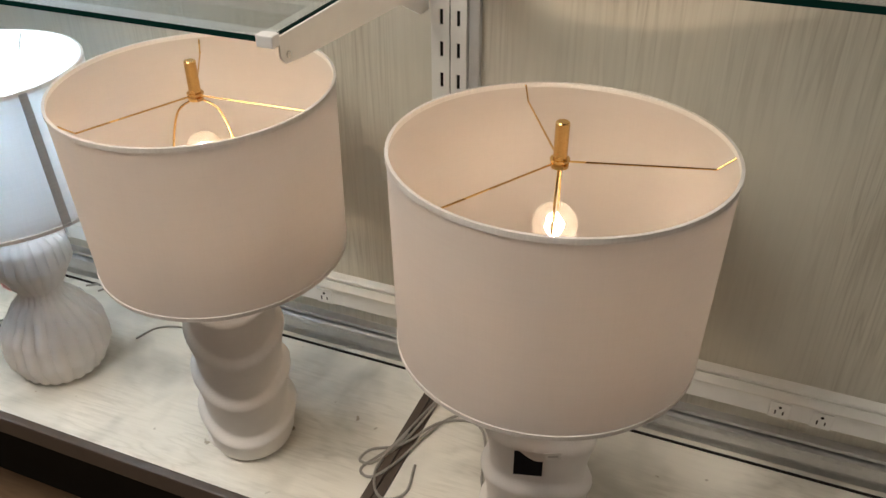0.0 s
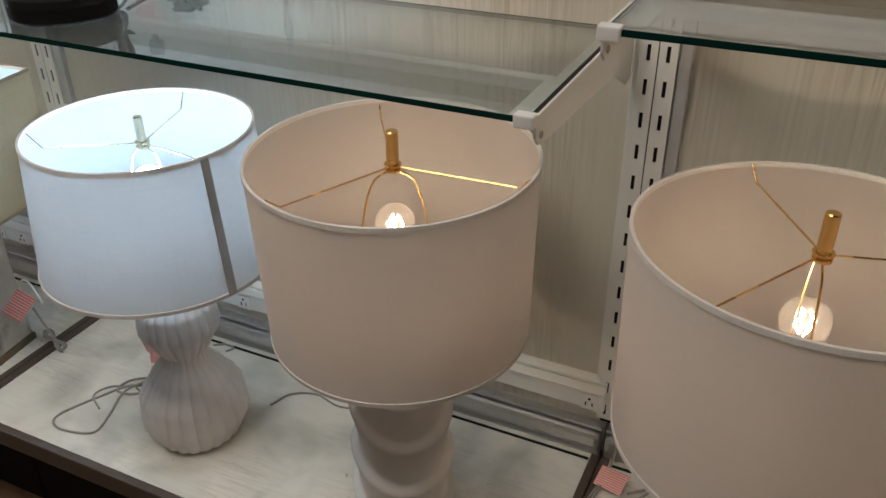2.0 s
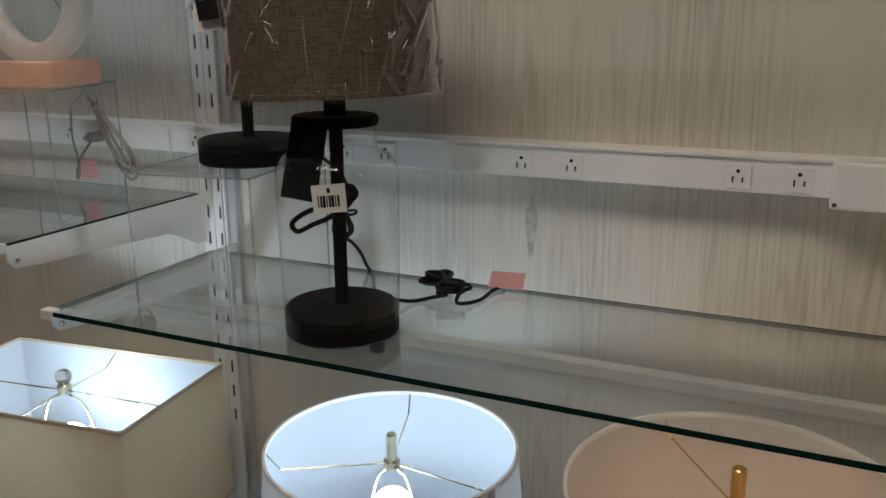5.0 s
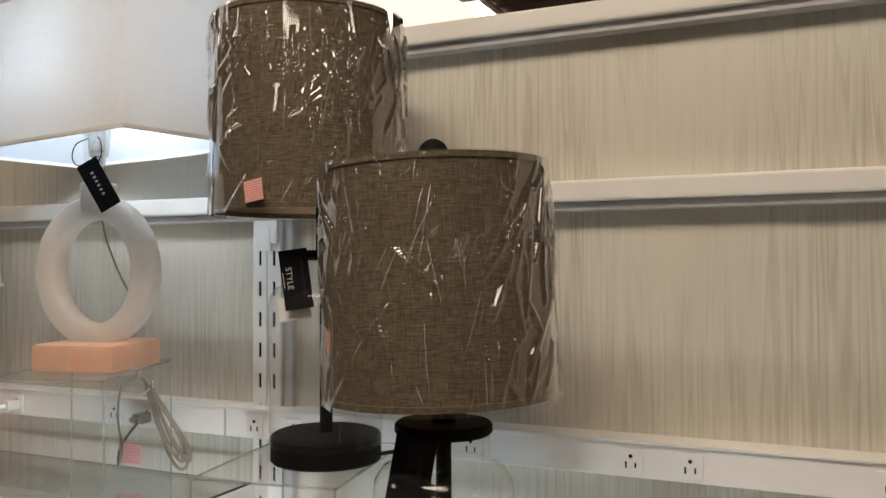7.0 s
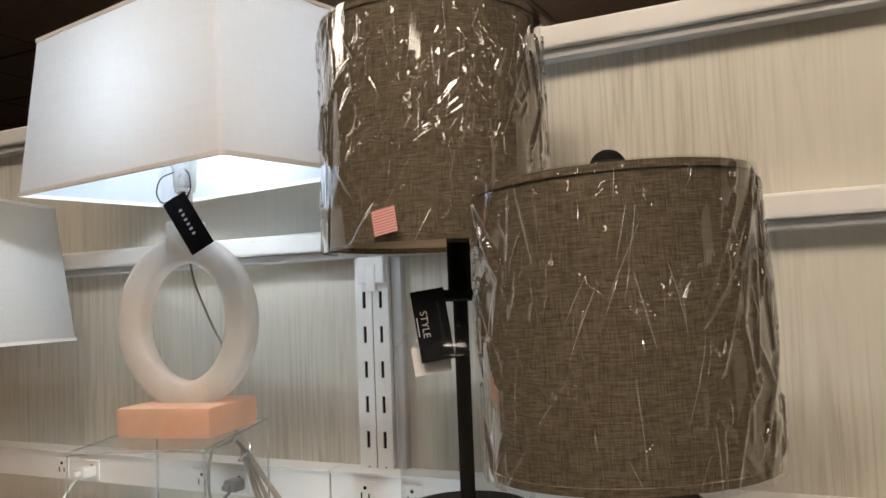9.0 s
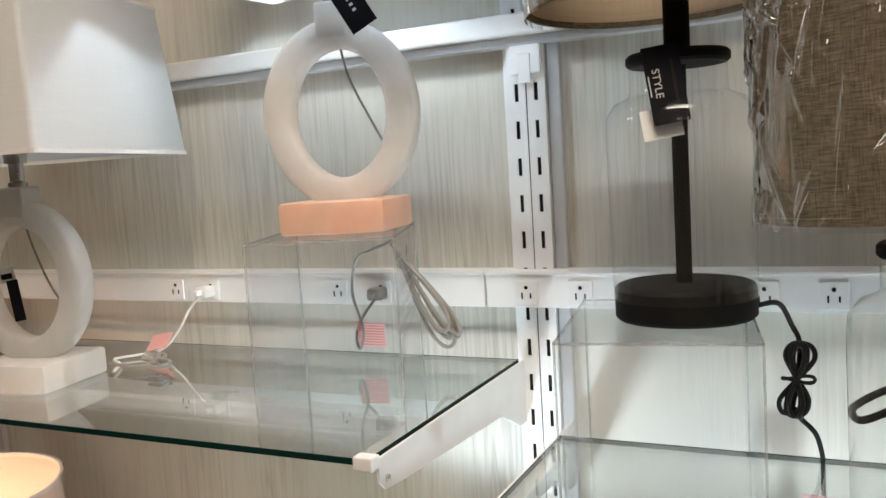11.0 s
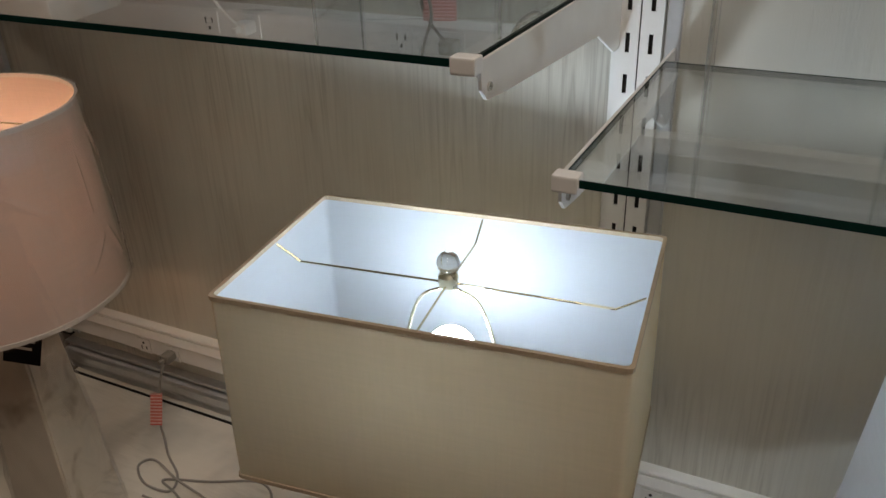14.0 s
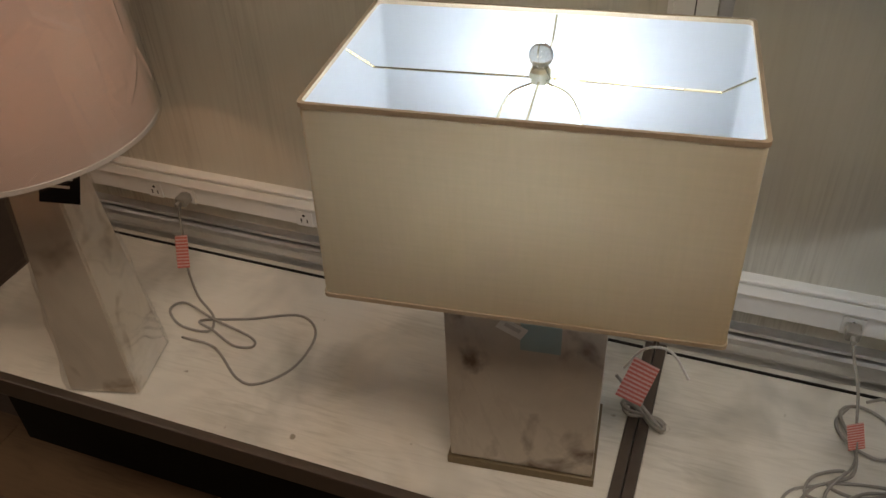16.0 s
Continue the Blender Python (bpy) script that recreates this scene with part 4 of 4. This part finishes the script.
# ---- acrylic risers ----
def riser(x, y, z0, z1, w, d, turn, label):
    th = thing("acrylic_riser", label, "display riser", pose(x, y, z0, 0, 0, turn), "acrylic risers")
    h, t = z1 - z0, 0.004
    parts = [("top", (-w / 2, -d / 2, h - t), (w / 2, d / 2, h))]
    parts += [("side", (-w / 2, -d / 2, 0), (-w / 2 + t, d / 2, h - t)), ("side", (w / 2 - t, -d / 2, 0), (w / 2, d / 2, h - t)),
              ("side", (-w / 2 + t, -d / 2, 0), (w / 2 - t, -d / 2 + t, h - t))]
    for nm, a, b in parts:
        o = part(nm, cube(a, b), M_ACRYLIC, th)
        o.visible_shadow = False
    for px, py in ((-1, -1), (1, -1), (-1, 1), (1, 1)):
        o = part("edge", cube((px * w / 2 - 0.0012, py * d / 2 - 0.0012, 0), (px * w / 2 + 0.0012, py * d / 2 + 0.0012, h)), M_ACRYLIC_EDGE, th)
        o.visible_shadow = False
    rim = bmesh.new()
    for a, b in (((-w / 2, -d / 2), (w / 2, -d / 2)), ((-w / 2, d / 2), (w / 2, d / 2)), ((-w / 2, -d / 2), (-w / 2, d / 2)), ((w / 2, -d / 2), (w / 2, d / 2))):
        box(rim, (min(a[0], b[0]) - 0.001, min(a[1], b[1]) - 0.001, h - 0.003), (max(a[0], b[0]) + 0.001, max(a[1], b[1]) + 0.001, h - 0.0005))
    o = part("rim", rim, M_ACRYLIC_EDGE, th)
    o.visible_shadow = False
    return th


riser(-1.528, 0.975, GA, RISER_TOP, 0.190, 0.250, 9, "clear acrylic display block on the glass shelf")
G_TOP = 1.480
riser(-1.925, 0.972, GC, G_TOP, 0.170, 0.250, 22, "clear acrylic display block under a ring lamp")


# ---- ring lamps ----
def ring_lamp(x, y, z, turn, base_mat, label, shade_turn, w, d, shade_z, base_label, light):
    th = thing("table_lamp", label, "table lamp", pose(x, y, z, 0, 0, turn), "alabaster ring lamps")
    bm = box(bmesh.new(), (-0.068, -0.066, 0), (0.068, 0.066, 0.040), 0.006)
    part("base", bm, base_mat, th, base_label, 40)
    bm = bmesh.new()
    seg, ring = 72, []
    cz = 0.148
    for k in range(seg):
        a = 2 * math.pi * k / seg
        c, s = math.cos(a), math.sin(a)
        row = []
        for j in range(16):
            q = 2 * math.pi * j / 16
            e = lambda t: math.copysign(abs(t) ** 0.5, t)
            rx, rz = 0.082 + 0.020 * e(math.cos(q)), 0.099 + 0.019 * e(math.cos(q))
            row.append(bm.verts.new((rx * c, 0.018 * e(math.sin(q)), cz + rz * s)))
        ring.append(row)
    for k in range(seg):
        a, b = ring[k], ring[(k + 1) % seg]
        for j in range(16):
            n = (j + 1) % 16
            bm.faces.new((a[j], a[n], b[n], b[j]))
    part("ring", bm, M_FROST, th, "frosted white alabaster ring", True)
    top = cz + 0.116
    part("collar", cube((-0.021, -0.0185, top - 0.024), (0.021, 0.0185, top + 0.022), 0.004), M_FROST, th)
    part("stem", lathe([(0, top + 0.022), (0.013, top + 0.022), (0.013, top + 0.028), (0.010, top + 0.03), (0.010, top + 0.06), (0.014, top + 0.062), (0.014, top + 0.10), (0, top + 0.10)], 20), M_STEEL, th, "nickel socket", 35)
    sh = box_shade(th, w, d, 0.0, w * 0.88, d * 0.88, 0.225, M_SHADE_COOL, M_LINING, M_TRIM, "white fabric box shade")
    sh.matrix_basis = pose(0, 0, shade_z - z, 0, 0, shade_turn - turn)
    box_spider(sh, w * 0.88, d * 0.88, 0.225, 0.20, M_STEEL)
    cool_bulb(sh, 0.105, M_STEEL, light=light, low=-40)
    part("cord", tube([(0.004, 0.0, top - 0.03), (0.012, 0.004, top - 0.07), (0.035, 0.002, top - 0.12), (0.055, 0.012, top - 0.165)], 0.0016), M_CORD_W, th, "", True)
    return th


ring_lamp(-1.920, 0.990, G_TOP, 12.5, M_ORANGE, "white alabaster ring lamp with orange base and white box shade", -10, 0.46, 0.235, 1.816, "glowing orange alabaster block", M_COOL_DIM)
ring_lamp(-2.412, 0.897, GC, 10, M_FROST, "white alabaster ring lamp with white base and white box shade", -76, 0.36, 0.34, 1.600, "white alabaster block", M_OUTLET)

# ---- cords, plugs, tags and labels ----
D = DECK_Z + 0.0025


def cable(points, r, material, label, plug=None, group=""):
    """A power cord; plug: where its plug sits and how it is turned."""
    th = thing("power_cord", label, "power cord", pose(0, 0, 0), group)
    part("cable", tube(points, r, seg=8, steps=8), material, th, "", True)
    if plug is not None:
        bm = box(bmesh.new(), (-0.011, -0.020, -0.009), (0.011, 0.006, 0.009), 0.004)
        box(bm, (-0.004, -0.032, -0.004), (0.004, -0.018, 0.004), 0.002)
        p = part("plug", bm, material, th)
        p.matrix_basis = plug
    return th


def on_deck(pairs_xy, lifts=None):
    return [(x, y, D + (lifts[i] if lifts else 0.001 * (i % 3))) for i, (x, y) in enumerate(pairs_xy)]


def bundle(start, a, b, width, turns, r, normal, pinch="middle"):
    """Points of a cord wound in loops from a to b, tied in the middle or at a."""
    a, b, n = Vector(a), Vector(b), Vector(normal).normalized()
    way = b - a
    across = way.cross(n).normalized()
    rnd = random.Random(turns * 31 + int(abs(a.x) * 1000))
    pts = [Vector(start)] if start is not None else []
    for k in range(max(2, turns // 2)):
        wide, reach, lean = rnd.uniform(0.5, 1.15), rnd.uniform(0.84, 1.08), rnd.uniform(-0.35, 0.35)
        for j in range(10):
            q = 2 * math.pi * j / 10 + 0.3
            if pinch == "middle":
                s, w = 0.5 + 0.5 * reach * math.cos(q), 0.5 * wide * math.sin(2 * q) + lean * math.cos(q) * 0.5
            else:
                s, w = reach * (1 - math.cos(q)) / 2, (0.5 * wide * math.sin(q) + lean) * (0.12 + 0.88 * (1 - math.cos(q)) / 2)
            pts.append(a + way * s + across * width * w + n * r * (0.9 * k + rnd.uniform(0.0, 0.8)))
    return pts


GREY_CORD = "translucent grey lamp cord lying loosely on the deck"
cable(on_deck([(-1.32, 0.985), (-1.40, 0.975), (-1.455, 0.955), (-1.485, 0.905), (-1.518, 0.835), (-1.512, 0.805), (-1.475, 0.798), (-1.418, 0.818), (-1.428, 0.87), (-1.446, 0.935), (-1.42, 0.985), (-1.46, 0.968), (-1.47, 0.935), (-1.43, 0.93), (-1.39, 0.96), (-1.34, 0.975)],
               [0, 0, 0, 0, 0, 0, 0, 0, 0, 0.005, 0.008, 0.004, 0, 0.006, 0.004, 0.002]), 0.0025, M_CORD_W, GREY_CORD)
cable(on_deck([(-1.15, 1.03), (-1.13, 1.075), (-1.08, 1.095), (-1.02, 1.085), (-0.95, 1.10), (-0.90, 1.06)]), 0.0022, M_CORD_W, GREY_CORD)
cable(on_deck([(-1.385, 1.142), (-1.36, 1.155), (-1.335, 1.150), (-1.345, 1.135)]), 0.0025, M_CORD_W, GREY_CORD)
cable([(-0.470, 1.165, 0.43), (-0.472, 1.15, 0.40), (-0.476, 1.12, D + 0.008), (-0.485, 1.05, D + 0.006), (-0.500, 0.97, D + 0.004), (-0.53, 0.91, D), (-0.556, 0.905, D), (-0.548, 0.935, D), (-0.50, 0.96, D + 0.006), (-0.462, 1.03, D + 0.006), (-0.425, 1.062, D), (-0.385, 1.060, D), (-0.356, 1.01, D), (-0.338, 0.94, D), (-0.30, 0.88, D)],
      0.0026, M_CORD_W, "clear grey lamp cord crossing the joint between decks")
cable(on_deck([(-0.478, 1.13), (-0.492, 1.05), (-0.515, 0.95), (-0.545, 0.89), (-0.52, 0.878), (-0.492, 0.92), (-0.47, 1.0), (-0.448, 1.055), (-0.415, 1.09), (-0.395, 1.13), (-0.43, 1.10)], [0.004, 0.006, 0.004, 0, 0, 0.004, 0.004, 0, 0, 0, 0.003]),
      0.0026, M_CORD_W, "clear grey lamp cord crossing the joint between decks")
cable(on_deck([(-0.50, 0.99), (-0.52, 0.91), (-0.505, 0.86), (-0.475, 0.84), (-0.45, 0.87), (-0.46, 0.93)], [0.006, 0.003, 0, 0.003, 0, 0]), 0.0026, M_CORD_W, GREY_CORD)
cable([(-2.624, 1.164, 0.494), (-2.62, 1.13, 0.485), (-2.575, 1.07, 0.47), (-2.56, 1.045, 0.43), (-2.565, 1.05, 0.39), (-2.54, 1.03, D), (-2.487, 0.995, D), (-2.47, 0.955, D + 0.004), (-2.53, 0.955, D), (-2.574, 0.985, D), (-2.555, 1.008, D + 0.003), (-2.476, 0.982, D + 0.007), (-2.392, 0.968, D), (-2.377, 0.948, D), (-2.41, 0.94, D), (-2.46, 0.957, D + 0.005), (-2.50, 0.975, D + 0.003),
       (-2.421, 1.008, D), (-2.335, 1.045, D), (-2.285, 1.01, D), (-2.283, 0.93, D), (-2.32, 0.876, D), (-2.363, 0.874, D), (-2.44, 0.925, D), (-2.51, 0.93, D)], 0.0024, M_CORD_W, "grey lamp cord looped on the deck, plugged in",
      pose(-2.624, 1.160, 0.494))
cable([(-1.655, 0.955, 0.52), (-1.685, 0.96, 0.56), (-1.72, 0.965, 0.55), (-1.745, 0.97, 0.50)], 0.0020, M_PAPER, "clear cord beside the alabaster block")
cable([Vector(p) for p in bundle((-1.758, 1.00, 0.45), (-1.745, 1.005, 0.385), (-1.672, 0.985, D + 0.002), 0.020, 6, 0.0025, (0, 0, 1))], 0.0027, M_CORD_W, "grey lamp cord wound in a bundle beside the block")
cable([(-1.436, 1.164, 0.494), (-1.434, 1.12, 0.485), (-1.425, 1.06, 0.47), (-1.42, 1.02, 0.44), (-1.412, 0.99, 0.39), (-1.44, 0.965, D), (-1.49, 0.935, D), (-1.50, 0.90, D), (-1.46, 0.875, D)], 0.0022, M_CORD_W, "clear lamp cord plugged in above the deck", pose(-1.436, 1.160, 0.494))
cable(on_deck([(-1.412, 1.12), (-1.43, 1.085), (-1.415, 1.045), (-1.37, 1.03), (-1.34, 1.06), (-1.36, 1.11), (-1.40, 1.125), (-1.425, 1.10), (-1.405, 1.03), (-1.41, 0.985), (-1.44, 0.96), (-1.40, 0.95), (-1.36, 0.97)], [0.003, 0, 0.004, 0, 0, 0, 0.003, 0.005, 0.006, 0.004, 0, 0, 0]), 0.0027, M_CORD_W, GREY_CORD)

# cords of the ring lamps
cable([(-2.294, 1.143, 1.374), (-2.296, 1.12, 1.37), (-2.315, 1.11, 1.345), (-2.33, 1.10, 1.315), (-2.355, 1.08, 1.285), (-2.40, 1.03, 1.281), (-2.36, 1.0, 1.281), (-2.33, 0.96, 1.281)], 0.0022, M_PAPER, "clear cord of the white ring lamp, plugged in", pose(-2.294, 1.137, 1.374))
cable([Vector(p) for p in bundle((-2.36, 0.98, 1.285), (-2.315, 1.02, 1.290), (-2.245, 0.975, 1.286), 0.030, 7, 0.0024, (0, 0, 1))], 0.0026, M_CORD_W, "grey cord bundle beside the white ring lamp")
cable([(-1.968, 1.143, 1.374), (-1.966, 1.12, 1.368), (-1.985, 1.11, 1.34), (-1.99, 1.10, 1.315), (-1.978, 1.09, 1.30), (-1.972, 1.09, 1.33), (-1.992, 1.10, 1.38), (-1.975, 1.09, 1.43), (-1.93, 1.06, 1.447), (-1.89, 1.04, 1.46), (-1.87, 1.03, 1.482)], 0.0022, M_CORD_W, "grey cord of the orange-based lamp, plugged in", pose(-1.968, 1.137, 1.374))
cable([Vector(p) for p in bundle((-1.90, 1.06, 1.455), (-1.895, 1.075, 1.440), (-1.825, 1.080, 1.325), 0.046, 10, 0.0026, (0, -1, 0.2), "top")], 0.0028, M_CORD_W, "grey cord bundle hanging behind the acrylic block")
th = thing("twist_tie", "silver twist tie round a cord bundle", "twist tie", pose(-1.888, 1.070, 1.432))
part("wire", tube([(0.012, -0.012, 0.012), (0.004, -0.014, 0.004), (-0.008, -0.012, -0.004), (-0.004, 0.006, -0.006), (0.008, -0.006, -0.002), (0.014, -0.014, 0.022)], 0.0012), M_STEEL, th)

# cords of the cloche lamps
cable([(-1.430, 0.990, 1.390), (-1.412, 1.03, 1.385), (-1.402, 1.07, 1.355), (-1.394, 1.08, 1.325)] + [tuple(p) for p in bundle(None, (-1.394, 1.08, 1.332), (-1.401, 1.08, 1.250), 0.027, 10, 0.003, (0, -1, 0))] + [(-1.394, 1.085, 1.242), (-1.380, 1.09, 1.225), (-1.374, 1.10, 1.200), (-1.373, 1.118, 1.175), (-1.373, 1.124, 1.12), (-1.372, 1.124, 1.075)], 0.0029, M_CORD_B, "black cloth cord in a hanging bundle with its plug", pose(-1.372, 1.124, 1.048, -90))
th = thing("cord_tie", "black band round a hanging cord bundle", "cord tie", pose(-1.396, 1.08, 1.290))
part("band", tube([(0.017 * math.cos(a), 0.010 * math.sin(a), 0.002 * math.sin(2 * a)) for a in [k * math.pi / 6 for k in range(13)]], 0.0022), M_CORD_B, th)
cable([(-1.250, 0.952, 1.205), (-1.235, 0.985, 1.1935), (-1.215, 1.012, 1.194)] + [tuple(p) for p in bundle(None, (-1.242, 1.066, 1.204), (-1.176, 1.014, 1.202), 0.044, 10, 0.003, (0, 0, 1))] + [(-1.175, 1.005, 1.1935), (-1.150, 1.025, 1.1935), (-1.148, 1.075, 1.1935), (-1.140, 1.100, 1.195)], 0.0029, M_CORD_B, "black cloth cord tied in a bundle on the glass shelf")
th = thing("ribbon", "dark ribbon bow inside the glass cloche", "ribbon", pose(-1.292, 0.868, 1.35))
part("bow", tube([(-0.01, -0.01, 0.0), (-0.035, -0.012, -0.012), (-0.052, -0.010, -0.026), (-0.045, -0.008, -0.036), (-0.02, -0.01, -0.024), (0.006, -0.012, -0.012), (0.030, -0.010, 0.006), (0.044, -0.008, 0.020), (0.034, -0.008, 0.030), (0.014, -0.010, 0.012)], 0.0034), M_CORD_B, th)

# paper labels and hang tags
card("warning_label", 0.052, 0.030, M_PINK, "pink safety label on a lamp cord", "label", pose(-1.134, 1.100, 1.2045, -55, 0, 8))
card("warning_label", 0.052, 0.040, M_PINK, "pink safety label lying across the deck joint", "label", pose(-0.464, 1.108, D + 0.014, -68, 0, -10))
card("warning_label", 0.030, 0.026, M_PINK, "pink safety label beside the gourd base", "label", pose(-1.318, 0.905, 0.548, 30, 20, -30))
card("warning_label", 0.022, 0.062, M_RED, "red safety label hanging on a lamp cord", "label", pose(-2.562, 1.045, 0.462, -20, 6, 30))
card("warning_label", 0.044, 0.060, M_RED, "red safety label beside the alabaster block", "label", pose(-1.722, 0.948, 0.500, -35, 32, 15))
card("warning_label", 0.024, 0.040, M_RED, "red safety label on a plugged-in cord", "label", pose(-1.418, 1.008, 0.428, -25, -6, 25))
card("warning_label", 0.044, 0.032, M_PINK, "pink safety label on the white ring lamp's cord", "label", pose(-2.352, 1.078, 1.300, -48, -10, 0))
card("warning_label", 0.044, 0.036, M_PINK, "pink safety label hanging behind the acrylic block", "label", pose(-1.968, 1.105, 1.318, 6, 2, 6))
card("warning_label", 0.040, 0.044, M_PINK, "pink safety label hanging behind the glass shelf", "label", pose(-1.378, 1.120, 1.118, 0, 4, 4))
card("sticker", 0.030, 0.026, M_PINK, "pink paper sticker on a burlap shade", "sticker", pose(-1.518, 0.8495, 1.727, 0, -8, -8))
card("price_tag", 0.040, 0.034, M_PAPER, "white barcode price tag on the cloche lamp", "price tag", pose(-1.251, 0.803, 1.375, 0, -4, 25),
     bars=[(-0.013 + 0.0034 * k, -0.003, 0.0014 + 0.0010 * (k % 3), 0.014, M_TAG) for k in range(8)] + [(0.0, 0.010, 0.004, 0.006, M_TAG)])
card("hang_tag", 0.044, 0.092, M_TAG, "black hang tag with pale print", "hang tag", pose(-1.290, 0.812, 1.415, -6, 10, 20), bars=((0.008, 0.0, 0.004, 0.05, M_DARK),))
style_tag = card("hang_tag", 0.036, 0.076, M_TAG, "black hang tag with pale print tied to the stem", "hang tag", pose(-1.502, 0.915, 1.619, -3, -8, 25),
     bars=((-0.0155, 0.000, 0.0012, 0.020, M_INK), (0.009, 0.002, 0.003, 0.044, M_DARK)))
letters = bpy.data.curves.new("letters", "FONT")
letters.body, letters.size, letters.extrude, letters.align_x, letters.align_y = "STYLE", 0.0108, 0.0002, "CENTER", "CENTER"
draft = new("lettering_draft", letters)
word = bpy.data.meshes.new_from_object(draft.evaluated_get(bpy.context.evaluated_depsgraph_get()))
bpy.data.objects.remove(draft)
word.materials.clear()
word.materials.append(M_INK)
word_ob = new("lettering", word)
word_ob.parent = style_tag
word_ob.matrix_basis = pose(-0.008, -0.0009, 0.002, 90, 90, 0)
card("price_tag", 0.040, 0.030, M_PAPER, "white paper slip behind a black hang tag", "price tag", pose(-1.508, 0.921, 1.582, -3, -8, 25))
card("hang_tag", 0.034, 0.078, M_TAG, "dark navy hang tag on the ring lamp", "hang tag", pose(-1.872, 0.945, 1.757, 0, -30, 20), bars=[(0.0, 0.020 - 0.007 * k, 0.0045, 0.003, M_INK) for k in range(6)])
card("hang_tag", 0.018, 0.060, M_TAG, "black hang tag inside the white ring", "hang tag", pose(-2.420, 0.880, 1.400, 0, -8, 15))
card("price_tag", 0.026, 0.022, M_PAPER, "white barcode tag inside the ring", "price tag", pose(-2.432, 0.878, 1.437, 0, -8, 15), bars=((0, -0.002, 0.018, 0.008, M_TAG),))
card("hang_tag", 0.040, 0.046, M_TAG, "dark brown hang tag under the drum shade", "hang tag", pose(-0.222, 0.792, 0.612, 0, 0, 15))
card("price_tag", 0.022, 0.012, M_PAPER, "small white tag under the drum shade", "price tag", pose(-0.188, 0.792, 0.640, 0, -10, 15), bars=((0, 0, 0.014, 0.004, M_INK),))
for k, (x, y) in enumerate(((-1.91, 0.95), (-1.885, 0.945))):
    th = thing("tag_string", "thin dark string looped over the ring lamp", "string", pose(x, y, 1.80))
    part("loop", tube([(0, 0.01, 0.03), (-0.018 + 0.03 * k, 0.004, 0.022), (-0.022 + 0.04 * k, 0.0, 0.002), (-0.010 + 0.02 * k, 0.0, -0.012), (0.010, 0.004, -0.004)], 0.0009), M_CORD_B, th)

# small fittings on the back wall
th = thing("junction_box", "white plastic feed box at the end of a power strip", "junction box", pose(0, 0, 0))
part("housing", cube((-0.712, 1.122, 1.344), (-0.570, 1.150, 1.404), 0.004), M_OUTLET, th)
part("screw", lathe([(0, 0), (0.003, 0), (0.003, 0.0015), (0, 0.002)], 10), M_STEEL, th).matrix_basis = pose(-0.706, 1.122, 1.350, 90)
panel2 = bpy.data.objects["wall_panel_2"]
kn = bmesh.new()
ring_pts = [kn.verts.new((-1.128 + 0.0085 * math.cos(a) * (1 + 0.3 * math.sin(3 * a)), PANEL_Y - 0.0006, 1.262 + 0.052 * math.sin(a))) for a in [k * math.pi / 12 for k in range(24)]]
kn.faces.new(ring_pts)
back = bmesh.ops.extrude_face_region(kn, geom=kn.faces[:])
bmesh.ops.translate(kn, vec=(0, 0.001, 0), verts=[v for v in back["geom"] if isinstance(v, bmesh.types.BMVert)])
part("knot", kn, plain("grey_knot", (0.44, 0.41, 0.36), 0.6, 0.0, 0.3, 60), panel2, "grey knot streak in the wood grain")

# ---- floor planks, last ----
floor = structure("floor", cube((-7, -5, -0.1), (5, 6.5, -0.006)), M_BROWN, "dark brown plank floor")
PW, PL = 0.18, 1.22
plank_mesh = mesh_of("plank", cube((0.0008, 0.0008, -0.006), (PL - 0.0008, PW - 0.0008, 0.0), 0.0008), M_FLOOR)
for j in range(-11, 5):
    for i in range(-4, 3):
        o = new("plank", plank_mesh)
        o.parent = floor
        o.location = (i * PL + (j * 0.47) % PL, j * PW, 0)
